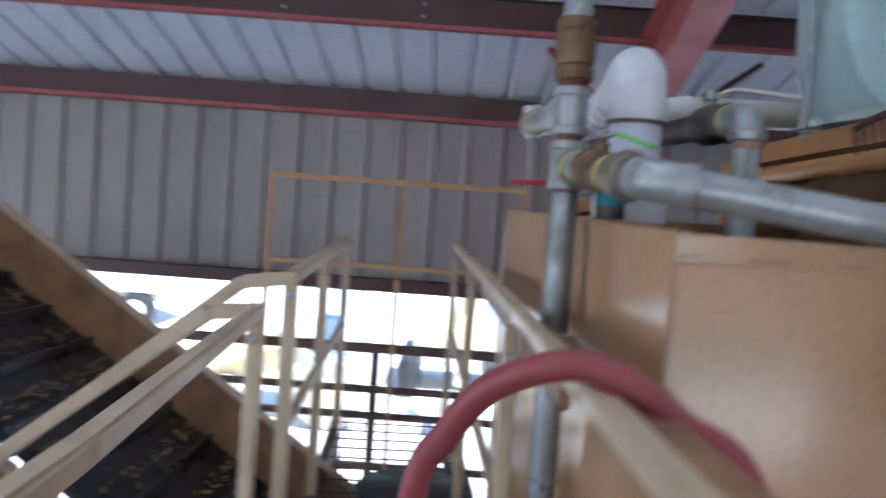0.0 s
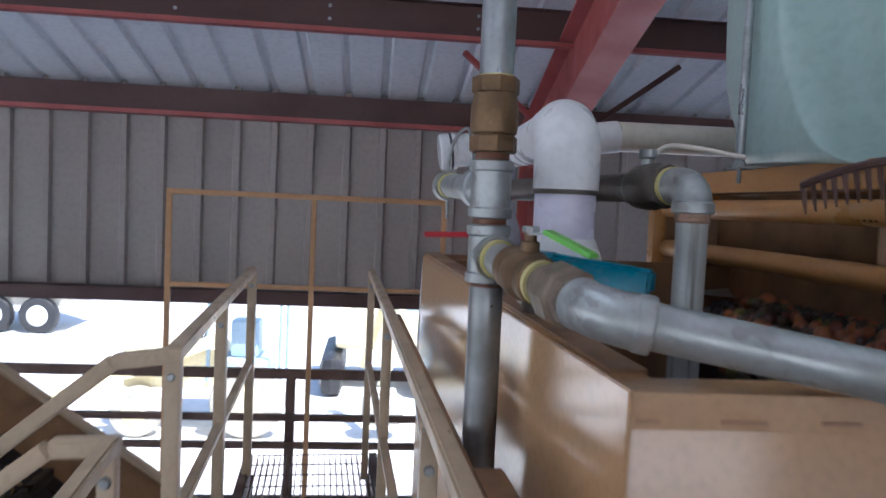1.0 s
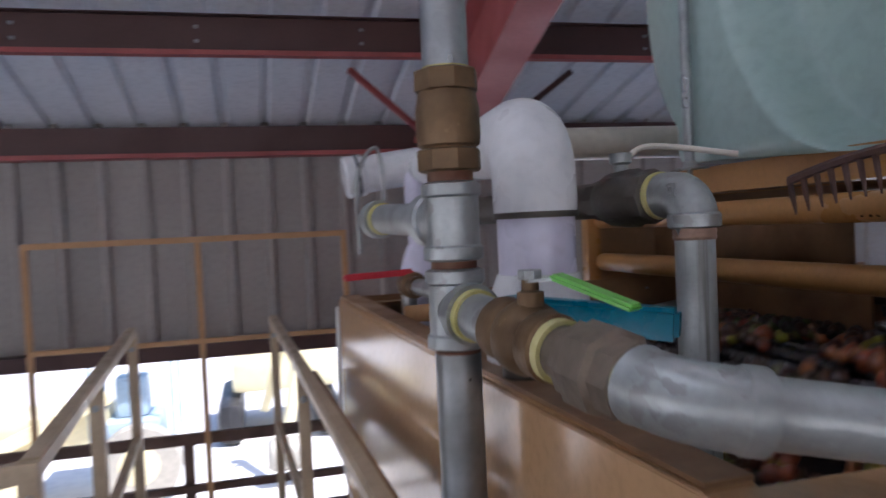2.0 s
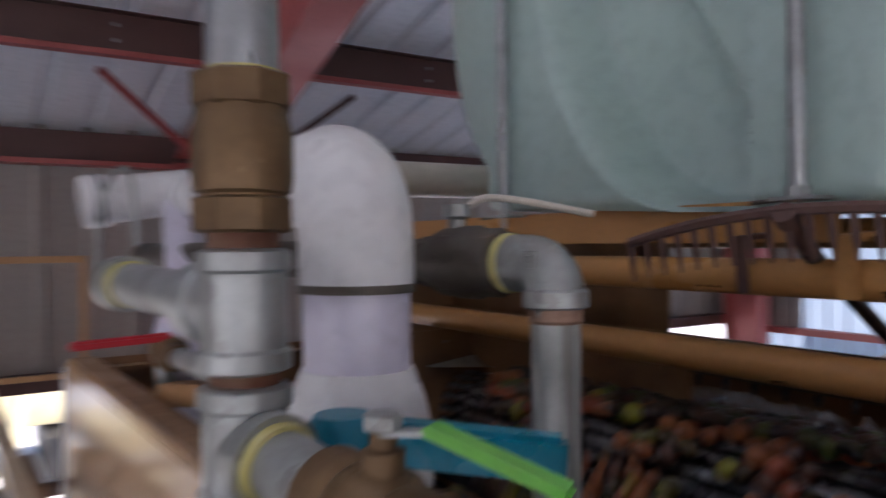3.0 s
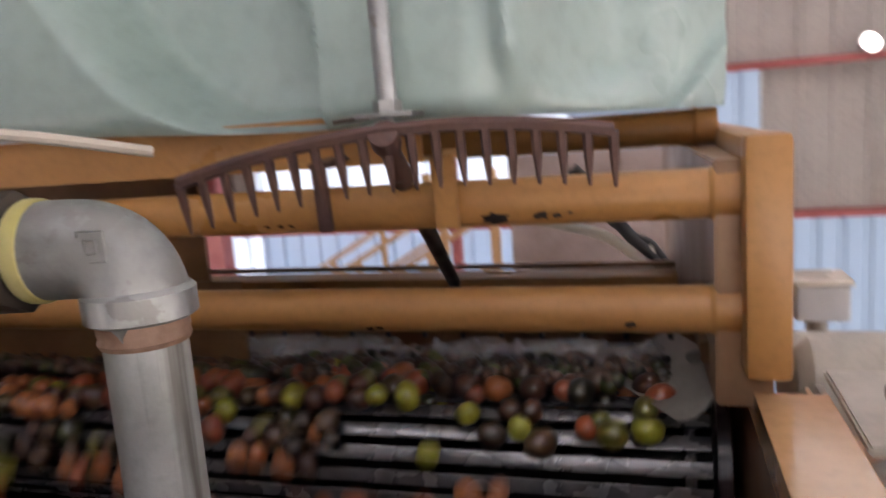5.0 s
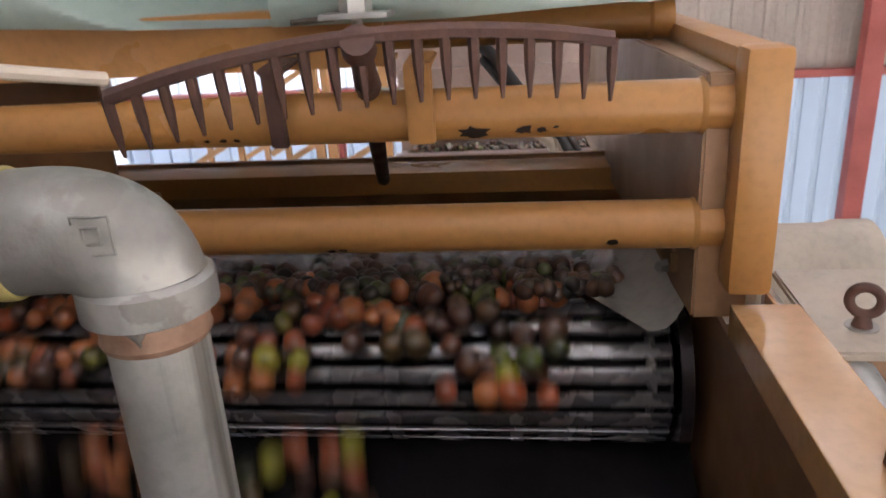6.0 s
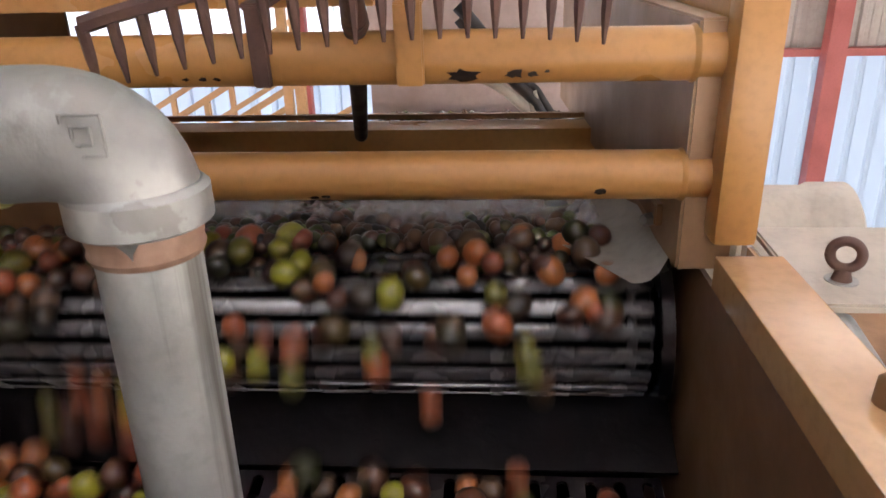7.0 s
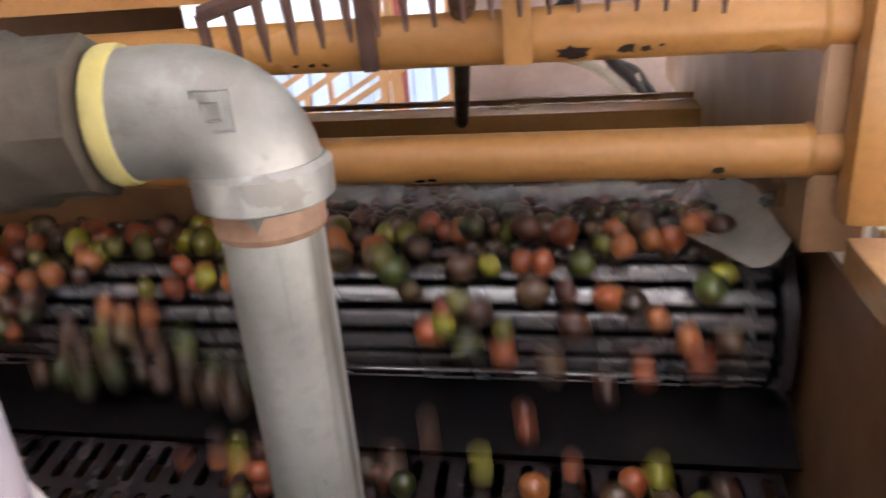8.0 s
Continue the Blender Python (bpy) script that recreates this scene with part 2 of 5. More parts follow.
MIST.node_tree.nodes["Principled BSDF"].inputs["Specular IOR Level"].default_value = 0.0
ml.new(mtc.outputs["Object"], mnz.inputs["Vector"])
ml.new(mnz.outputs[0], mmr.inputs[0])
ml.new(mmr.outputs[0], [k for k in mn if k.bl_idname == "ShaderNodeMixShader"][0].inputs[0])


# ---- shapes ----
def thing(name, at, label="", category="", group="", kind=""):
    ob = new(name)
    ob.empty_display_size = 0.05
    ob.location = at
    return tagged(ob, label, category, group, kind)


def part(name, bm, material, parent=None, label="", smooth=True):
    """Links a bmesh, given in the world's coordinates, as one mesh object under a thing or a part."""
    bmesh.ops.recalc_face_normals(bm, faces=bm.faces)
    me = bpy.data.meshes.new(name)
    bm.to_mesh(me)
    bm.free()
    me.materials.append(material)
    if smooth:
        me.polygons.foreach_set("use_smooth", [True] * len(me.polygons))
        me.set_sharp_from_angle(angle=radians(38))
    ob = new(name, me)
    if parent is not None:
        ob.parent = parent
        base = Vector(parent.location)
        if parent.parent is not None:
            base = Vector((0, 0, 0))
        elif parent.type == "MESH":
            base = Vector((0, 0, 0))
        ob.location = -base
    return tagged(ob, label)


def box(bm, x0, y0, z0, x1, y1, z1, bevel=0.0):
    r = bmesh.ops.create_cube(bm, size=1, matrix=Matrix.Translation(((x0 + x1) / 2, (y0 + y1) / 2, (z0 + z1) / 2)) @ Matrix.Diagonal((x1 - x0, y1 - y0, z1 - z0, 1)))
    if bevel:
        edges = {e for v in r["verts"] for e in v.link_edges}
        bmesh.ops.bevel(bm, geom=list(edges), offset=bevel, segments=2, affect="EDGES", profile=0.6)
    return bm


def bx(*a, **k):
    return box(bmesh.new(), *a, **k)


def bar(bm, p, q, w, h, up=(0, 0, 1), bevel=0.003):
    """A rectangular bar from p to q, w wide and h high."""
    p, q = Vector(p), Vector(q)
    d = q - p
    z = d.normalized()
    x = z.cross(Vector(up))
    x = x.normalized() if x.length > 1e-4 else Vector((1, 0, 0))
    y = x.cross(z)
    rot = Matrix((x, y, z)).transposed().to_4x4()
    r = bmesh.ops.create_cube(bm, size=1, matrix=Matrix.Translation((p + q) / 2) @ rot @ Matrix.Diagonal((w, h, d.length, 1)))
    if bevel:
        edges = {e for v in r["verts"] for e in v.link_edges}
        bmesh.ops.bevel(bm, geom=list(edges), offset=bevel, segments=2, affect="EDGES")
    return bm


def sweep(bm, pts, radii, seg=20, caps=True):
    """A round tube through the points, with a radius at each."""
    pts = [Vector(p) for p in pts]
    if not isinstance(radii, (list, tuple)):
        radii = [radii] * len(pts)
    rings, ref = [], None
    for i, p in enumerate(pts):
        a, b = pts[max(i - 1, 0)], pts[min(i + 1, len(pts) - 1)]
        if (b - a).length < 1e-7:
            t = ring_t
        else:
            t = (b - a).normalized()
        if 0 < i < len(pts) - 1 and (pts[i + 1] - p).length > 1e-7 and (p - pts[i - 1]).length > 1e-7:
            t = ((pts[i + 1] - p).normalized() + (p - pts[i - 1]).normalized()).normalized()
        ring_t = t
        if ref is None:
            ref = t.orthogonal().normalized()
        ref = (ref - t * ref.dot(t)).normalized()
        s = t.cross(ref)
        rings.append([bm.verts.new(p + radii[i] * (math.cos(k) * ref + math.sin(k) * s)) for k in (2 * math.pi * j / seg for j in range(seg))])
    for a, b in zip(rings, rings[1:]):
        for j in range(seg):
            bm.faces.new((a[j], a[(j + 1) % seg], b[(j + 1) % seg], b[j]))
    if caps:
        bm.faces.new(rings[0][::-1])
        bm.faces.new(rings[-1])
    return bm


def tube(p, q, r, seg=20, soft=0.0):
    """A cylinder from p to q, its rims rounded by soft."""
    p, q = Vector(p), Vector(q)
    d = (q - p).normalized()
    if soft:
        return sweep(bmesh.new(), [p, p + d * soft * 0.3, p + d * soft, q - d * soft, q - d * soft * 0.3, q], [r - soft, r - soft * 0.3, r, r, r - soft * 0.3, r - soft], seg)
    return sweep(bmesh.new(), [p, q], r, seg)


def lathe(p, q, profile, seg=24, bm=None):
    """A turned body along p-q: profile is (share of the length, radius)."""
    p, q = Vector(p), Vector(q)
    return sweep(bm or bmesh.new(), [p.lerp(q, f) for f, _ in profile], [r for _, r in profile], seg)


def bend(p, corner, q, r, n=10):
    """Points from p round a corner to q, with a bend of radius r."""
    p, c, q = Vector(p), Vector(corner), Vector(q)
    u, v = (p - c).normalized(), (q - c).normalized()
    a, b = c + u * r, c + v * r
    return [p] + [a.lerp(c, t).lerp(c.lerp(b, t), t) for t in (i / n for i in range(n + 1))] + [q]


def spline(pts, n=10):
    """A smooth line through the points."""
    pts = [Vector(p) for p in pts]
    out = []
    for i in range(len(pts) - 1):
        p0, p1, p2, p3 = pts[max(i - 1, 0)], pts[i], pts[i + 1], pts[min(i + 2, len(pts) - 1)]
        for k in range(n):
            t = k / n
            out.append(0.5 * (2 * p1 + (p2 - p0) * t + (2 * p0 - 5 * p1 + 4 * p2 - p3) * t * t + (3 * p1 - p0 - 3 * p2 + p3) * t ** 3))
    return out + [pts[-1]]


def profile_sheet(bm, start, along, out, up, width, height, pitch=0.305, rib=0.032, minor=True):
    """A ribbed steel sheet: start corner, the way along it, the way its ribs stand out, and the way up the sheet."""
    start, along, out, up = Vector(start), Vector(along), Vector(out), Vector(up)
    prof, u = [], 0.0
    while u < width - 1e-6:
        cell = [(0, 0), (0.016, rib), (0.062, rib), (0.078, 0)]
        if minor:
            cell += [(0.12, 0), (0.126, 0.005), (0.14, 0.005), (0.146, 0), (0.21, 0), (0.216, 0.005), (0.23, 0.005), (0.236, 0)]
        prof += [(u + a, b) for a, b in cell if u + a <= width]
        u += pitch
    prof.append((width, 0))
    rows = []
    for thick in (0, 0.0025):
        for h in (0, height):
            rows.append([bm.verts.new(start + along * a + out * (b - thick) + up * h) for a, b in prof])
    for i in range(len(prof) - 1):
        bm.faces.new((rows[0][i], rows[0][i + 1], rows[1][i + 1], rows[1][i]))
        bm.faces.new((rows[2][i], rows[3][i], rows[3][i + 1], rows[2][i + 1]))
        bm.faces.new((rows[0][i], rows[2][i], rows[2][i + 1], rows[0][i + 1]))
    return bm


def c_purlin(bm, y, z, x0, x1, depth=0.2, flange=0.065, lip=0.018, t=0.004):
    """A lipped channel along x whose lower flange points away from the ridge."""
    box(bm, x0, y - t, z, x1, y, z + depth)
    for zz in (z, z + depth - t):
        box(bm, x0, y - flange, zz, x1, y - t, zz + t)
    box(bm, x0, y - flange, z + t, x1, y - flange + t, z + lip)
    return bm


# ---- the shed ----
NORTH, EAST, SLOPE = 6.8, 8.3, 0.25
EAVE = 4.90


def roof_z(y):
    return EAVE + (NORTH - y) * SLOPE if y > -7 else EAVE + (NORTH + 7) * SLOPE - (-7 - y) * SLOPE


def setting():
    bm = bmesh.new()
    bmesh.ops.create_grid(bm, x_segments=8, y_segments=8, size=400)
    part("ground", bm, CONCRETE, None, "pale sunlit concrete and dirt yard", False)["kind"] = "structure"
    fl = part("floor", bx(-9, -20, 0.004, EAST, NORTH, 0.012), FLOOR, None, "dusty concrete shed floor")
    fl["kind"] = "structure"
    # the north wall: cladding above a long open bay
    wall = thing("wall_north", (0, NORTH, 3.1), "ribbed beige steel cladding above an open bay", "wall", kind="structure")
    first = None
    for i in range(19):
        x = -9 + i * 0.915
        if first is None:
            first = part("cladding_sheet", profile_sheet(bmesh.new(), (x, NORTH, 3.22), (1, 0, 0), (0, -1, 0), (0, 0, 1), 0.915, 1.81, 0.305, 0.036, False), WALLSHEET, wall, smooth=False)
        else:
            o = new("cladding_sheet", first.data)
            o.parent, o.location = wall, first.location + Vector((i * 0.915, 0, 0))
    part("sill_girt", bx(-9, NORTH - 0.2, 3.135, EAST, NORTH - 0.035, 3.245, bevel=0.004), DARKENED_RED, wall)
    part("outer_trim", bx(-9, NORTH + 0.01, 3.125, EAST, NORTH + 0.04, 3.25), DARKENED_RED, wall)
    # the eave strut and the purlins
    strut = part("eave_strut", bx(-9, NORTH - 0.19, 4.69, EAST, NORTH - 0.185, 4.89), DARKENED_RED, None, "red steel eave strut along the wall top, face darkened as in shade")
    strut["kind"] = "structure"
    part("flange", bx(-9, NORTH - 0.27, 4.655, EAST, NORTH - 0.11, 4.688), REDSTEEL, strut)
    for i in range(1, 9):
        y = NORTH - 0.2 - i * 1.5
        p = part("purlin", c_purlin(bmesh.new(), y, roof_z(y) - 0.235, -9, EAST), DARKENED_RED, None, "red-oxide steel roof purlin", False)
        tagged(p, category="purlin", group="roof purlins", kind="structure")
        # Flange thickened and kept plain red, so it reads as the lit edge.
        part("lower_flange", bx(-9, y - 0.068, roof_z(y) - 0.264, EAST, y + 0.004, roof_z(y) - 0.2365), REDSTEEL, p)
        if i < 3:
            bolts = bmesh.new()
            for k in range(14):
                x = -6.4 + k * 0.93
                for dz in (0.06, 0.14):
                    sweep(bolts, [(x, y - 0.012, roof_z(y) - 0.235 + dz), (x, y - 0.003, roof_z(y) - 0.235 + dz)], 0.011, 8)
            part("bolt", bolts, GALV, p)
    # the roof, ribbed sheets down the slope
    bm = bmesh.new()
    n = Vector((0, SLOPE, 1)).normalized()
    down = Vector((0, 1, -SLOPE)).normalized()
    length = (NORTH + 7.2) / down.y
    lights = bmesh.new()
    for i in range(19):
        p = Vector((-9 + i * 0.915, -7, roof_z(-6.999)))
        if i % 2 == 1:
            # an added, unseen skylight sheet between y = -3 and y = 2.6
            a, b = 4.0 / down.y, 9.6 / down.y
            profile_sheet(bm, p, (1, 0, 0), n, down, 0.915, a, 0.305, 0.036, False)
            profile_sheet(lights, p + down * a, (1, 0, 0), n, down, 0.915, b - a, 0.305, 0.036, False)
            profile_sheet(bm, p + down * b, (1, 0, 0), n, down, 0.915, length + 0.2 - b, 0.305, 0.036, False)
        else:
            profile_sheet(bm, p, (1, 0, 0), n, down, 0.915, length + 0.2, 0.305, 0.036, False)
    part("skylight_sheets", lights, ADDED_SKYLIGHT, None, "unseen translucent roof sheets added to brighten the washer", False)["kind"] = "structure"
    c = part("ceiling", bm, SHEET, None, "bare ribbed metal roof sheets", False)
    c["kind"] = "structure"
    bm = bmesh.new()
    bmesh.ops.create_grid(bm, x_segments=1, y_segments=1, size=0.5, matrix=Matrix.Translation((-0.35, -13.5, roof_z(-13.5))) @ Matrix.Rotation(math.atan(SLOPE), 4, "X") @ Matrix.Diagonal((17.3, 13.4, 1, 1)))
    part("ceiling_south", bm, SHEET, None, "bare metal roof over the south bays", False)["kind"] = "structure"
    # rigid frames: column and tapered rafter
    for x in (1.74, -5.7, 7.9):
        f = thing("steel_frame", (x, NORTH - 0.4, 0), "red-oxide steel column and rafter", "steel frame", "rigid frames", "structure")
        col = bmesh.new()
        box(col, x - 0.1, NORTH - 0.27, 0, x + 0.1, NORTH - 0.255, 4.7)
        box(col, x - 0.1, NORTH - 0.70, 0, x + 0.1, NORTH - 0.685, 4.35)
        box(col, x - 0.006, NORTH - 0.69, 0, x + 0.006, NORTH - 0.26, 4.68)
        part("column", col, REDSTEEL, f, smooth=False)
        raf = bmesh.new()
        y0, y1, x1 = NORTH - 0.3, -6.9, x - (0.8 if x == 1.74 else 0)
        for off in (0.24, 0.72):
            bar(raf, (x, y0, roof_z(y0) - off), (x1, y1, roof_z(y1) - off), 0.2, 0.014, bevel=0)
        bar(raf, (x, y0, roof_z(y0) - 0.48), (x1, y1, roof_z(y1) - 0.48), 0.012, 0.47, bevel=0)
        part("rafter", raf, REDSTEEL, f, smooth=False)
        if x == 1.74:
            part("flange_brace", bar(bmesh.new(), (0.98, 5.26, roof_z(5.3) - 0.24), (x - 0.02, 5.6, roof_z(5.6) - 0.70), 0.035, 0.035), REDSTEEL, f)
            part("flange_brace", bar(bmesh.new(), (2.45, 5.26, roof_z(5.3) - 0.24), (x + 0.02, 5.6, roof_z(5.6) - 0.70), 0.035, 0.035), DARKENED_RED, f)
    # the east wall: translucent sheets, girts and a column
    wall = thing("wall_east", (EAST, 0, 0), "ribbed translucent wall sheets on red girts", "wall", kind="structure")
    lit = opaque = None
    for i in range(29):
        y = NORTH - i * 0.915
        if lit is None:
            lit = part("fibreglass_sheet", profile_sheet(bmesh.new(), (EAST, y, 0.3), (0, -1, 0), (-1, 0, 0), (0, 0, 1), 0.915, 2.75, 0.229, 0.03, False), FIBREGLASS, wall, "bright translucent bluish sheet", False)
            # The first five sheets use the copy with the glare in its colour.
            brightened = lit.data.copy()
            brightened.materials[0] = BRIGHTENED_SHEET
            lit.data, plain_data = brightened, lit.data
            opaque = part("upper_sheet", profile_sheet(bmesh.new(), (EAST, y, 3.06), (0, -1, 0), (-1, 0, 0), (0, 0, 1), 0.915, 5.6, 0.305, 0.03), WALLSHEET, wall, smooth=False)
        else:
            for src in (lit, opaque):
                o = new(src.name.split(".")[0], plain_data if src is lit and i >= 5 else src.data)
                o.parent, o.location = wall, src.location + Vector((0, -i * 0.915, 1.44 if src is opaque and i < 7 else 0))
        if 0 < i < 7:
            o = new("fibreglass_sheet", plain_data if i >= 5 else lit.data)
            o.parent, o.location = wall, lit.location + Vector((0.004, -i * 0.915, 1.44))
    for z in (3.09, 4.50):
        part("girt", bx(EAST - 0.18, -19.7, z - 0.035, EAST - 0.04, NORTH, z + 0.035), REDSTEEL, wall)
    part("plinth", bx(EAST - 0.05, -19.7, 0, EAST + 0.1, NORTH, 0.3), CONCRETE, wall)
    for y in (-1.75, -9, 6.55):
        part("wall_column", bx(EAST - 0.35, y - 0.09, 0, EAST - 0.19, y + 0.09, roof_z(y) - 0.3), REDSTEEL, wall)
    # unseen plain walls added behind the camera, each above or beside an open bay
    # Lower edge set at 4.4 to cut the sky's light from the west.
    w = part("wall_west", bx(-9.1, -20, 4.4, -9, NORTH, 8.4), WALLSHEET, None, "unseen plain gable added above the open end to limit light")
    w["kind"] = "structure"
    w = part("wall_south", bx(-9, -20.1, 4.6, EAST, -20, 5.6), WALLSHEET, None, "plain steel wall above an open bay")
    w["kind"] = "structure"


setting()


# ---- walkway, rails and stair ----
DECK = 2.65


def walkway():
    g = thing("grating_walkway", (0.18, 2.3, DECK), "dark steel bar grating walkway with open slots", "walkway")
    for k in range(22):
        x = -0.13 + k * 0.029
        part("bearing_bar", bx(x, -1.5, DECK - 0.03, x + 0.005, 4.35, DECK), RUSTRAIL, g, smooth=False)
    for k in range(40):
        y = -1.4 + k * 0.148
        part("cross_rod", tube((-0.13, y, DECK - 0.004), (0.484, y, DECK - 0.004), 0.004, 6), RUSTRAIL, g)
    for x in (-0.17, 0.49):
        part("side_channel", bx(x, -1.5, DECK - 0.12, x + 0.04, 4.36, DECK + 0.01), RUSTRAIL, g)
    for x in (-0.15, 0.51):
        for y in (-1.4, 4.3):
            part("leg", bx(x - 0.03, y - 0.03, 0, x + 0.03, y + 0.03, DECK - 0.1), RUSTRAIL, g)
    g.location.x += 0.094
    g.rotation_euler.z = radians(3.7)
    # Flat disc added in place of an upright round black object.
    m = part("rubber_mat", lathe((0.31, 3.2, DECK + 0.001), (0.31, 3.2, DECK + 0.03), [(0, 0.24), (0.3, 0.25), (0.8, 0.25), (1, 0.24)], 32), BLACK, None, "flat black disc standing in for an upright round object")
    m["category"] = "lid"


def guard_rail(name, label, top, posts, deck=DECK, mid=True, w=0.04, material=None):
    """A rail of square tube through the points of top, with posts under the given points."""
    material = material or RAIL
    r = thing(name, (posts[0][0], posts[0][1], deck), label, "handrail", "handrails")
    for a, b in zip(top, top[1:]):
        part("top_rail", bar(bmesh.new(), a, b, w, w, bevel=0.005), material, r)
        if mid:
            dz = Vector((0, 0, -0.45))
            part("mid_rail", bar(bmesh.new(), Vector(a) + dz, Vector(b) + dz, w * 0.8, w * 0.8, bevel=0.005), material, r)
    for x, y, z in posts:
        p = part("post", bx(x - w / 2, y - w / 2, deck, x + w / 2, y + w / 2, z + 0.001, bevel=0.004), material, r)
        part("bolt_head", lathe((x, y - w / 2 - 0.008, z - 0.07), (x, y - w / 2 + 0.002, z - 0.07), [(0, 0.008), (0.5, 0.011), (1, 0.011)], 8), GALV, p)
    return r


def rails():
    guard_rail("walkway_rail", "tan painted steel handrail along the walkway", [(-0.074, 2.29, 3.62), (-0.156, 4.07, 3.665)],
               [(-0.074, 2.29, 3.635), (-0.112, 3.1, 3.63), (-0.153, 4.05, 3.665)])
    guard_rail("walkway_rail", "tan painted steel handrail beside the wash box", [(0.582, 0.60, 3.612), (0.425, 4.03, 3.682)],
               [(0.529, 1.75, 3.60), (0.478, 2.9, 3.64), (0.426, 4.01, 3.685)], w=0.034)
    guard_rail("stair_rail", "tan stair handrail sloping down from the landing", [(-0.06, 2.295, 3.618), (-0.225, 2.315, 3.592), (-1.35, 2.36, 2.66)],
               [(-1.3, 2.358, 2.70)], 1.75, mid=False)
    guard_rail("stair_rail", "worn pale stair handrail sloping down beside the landing", [(0.01, 1.63, 3.605), (-0.10, 1.632, 3.600), (-1.35, 1.66, 2.62)],
               [(-1.3, 1.658, 2.66)], 1.75, mid=True, w=0.032)
    guard_rail("landing_rail", "worn pale guard rail with a bolted corner post", [(-0.005, 1.63, 3.607), (0.07, 0.75, 3.60), (0.16, -1.2, 3.59)],
               [(-0.005, 1.62, 3.622), (0.16, -1.2, 3.59)], mid=False, w=0.029)
    st = thing("stair", (-1.0, 1.9, 1.75), "steel stair with grating treads leading down", "stair")
    for i in range(9):
        x, z = -0.25 - i * 0.24, DECK - 0.19 * (i + 1)
        part("tread", bx(x - 0.24, 1.64, z - 0.03, x, 2.12, z), RUSTRAIL, st)
    for y in (1.6, 2.14):
        part("stringer", bar(bmesh.new(), (-0.2, y, DECK - 0.06), (-2.9, y, 0.5), 0.03, 0.18, bevel=0.003), RUSTRAIL, st)
        part("stair_post", bx(-1.33, y - 0.02, 0, -1.27, y + 0.02, 1.78), RUSTRAIL, st)
    plank = part("rail_plank", bar(bmesh.new(), (0.636, 0.50, 3.600), (0.596, 1.50, 3.607), 0.052, 0.03, bevel=0.004), TAN_DARK, None, "brown stained planks lying beside the handrail")
    plank["category"] = "plank"
    part("rail_board", bar(bmesh.new(), (0.579, 1.30, 3.570), (0.512, 2.90, 3.605), 0.018, 0.085, bevel=0.003), TAN_DARK, plank, "brown board on edge along the rail")
    for x, y in ((0.60, 0.7), (0.575, 1.4)):
        part("bracket", bx(x - 0.02, y - 0.015, 3.571, x + 0.055, y + 0.015, 3.584, bevel=0.002), RAIL, plank)
    # the fence at the open bay and the pipe goal frame on it
    f = thing("bay_fence", (0, 5.2, 0), "rusty square-tube fence across the open bay", "fence")
    for z, half in ((2.885, 0.032), (2.595, 0.022), (2.41, 0.022), (2.05, 0.022)):
        part("fence_rail", bx(-1.9, 5.21, z - half, 1.9, 5.25, z + half, bevel=0.003), RUSTRAIL, f)
    for x in (-1.85, -0.07, 1.1, 1.85):
        part("fence_post", bx(x - 0.03, 5.255, 0, x + 0.03, 5.315, 2.86, bevel=0.003), RUSTRAIL, f)
    f = thing("tube_frame", (0.1, 5.16, 2.3), "tall orange-tan square tube frame above the fence", "frame")
    for x in (-0.845, 0.05, 0.885):
        part("post", bx(x - 0.016, 5.15, 2.0, x + 0.016, 5.182, 4.052, bevel=0.003), GANTRY, f)
    part("top_tube", bx(-0.861, 5.149, 4.024, 0.901, 5.183, 4.058, bevel=0.003), GANTRY, f)
    part("lower_tube", bx(-0.829, 5.152, 3.445, 0.869, 5.18, 3.473, bevel=0.003), GANTRY, f)


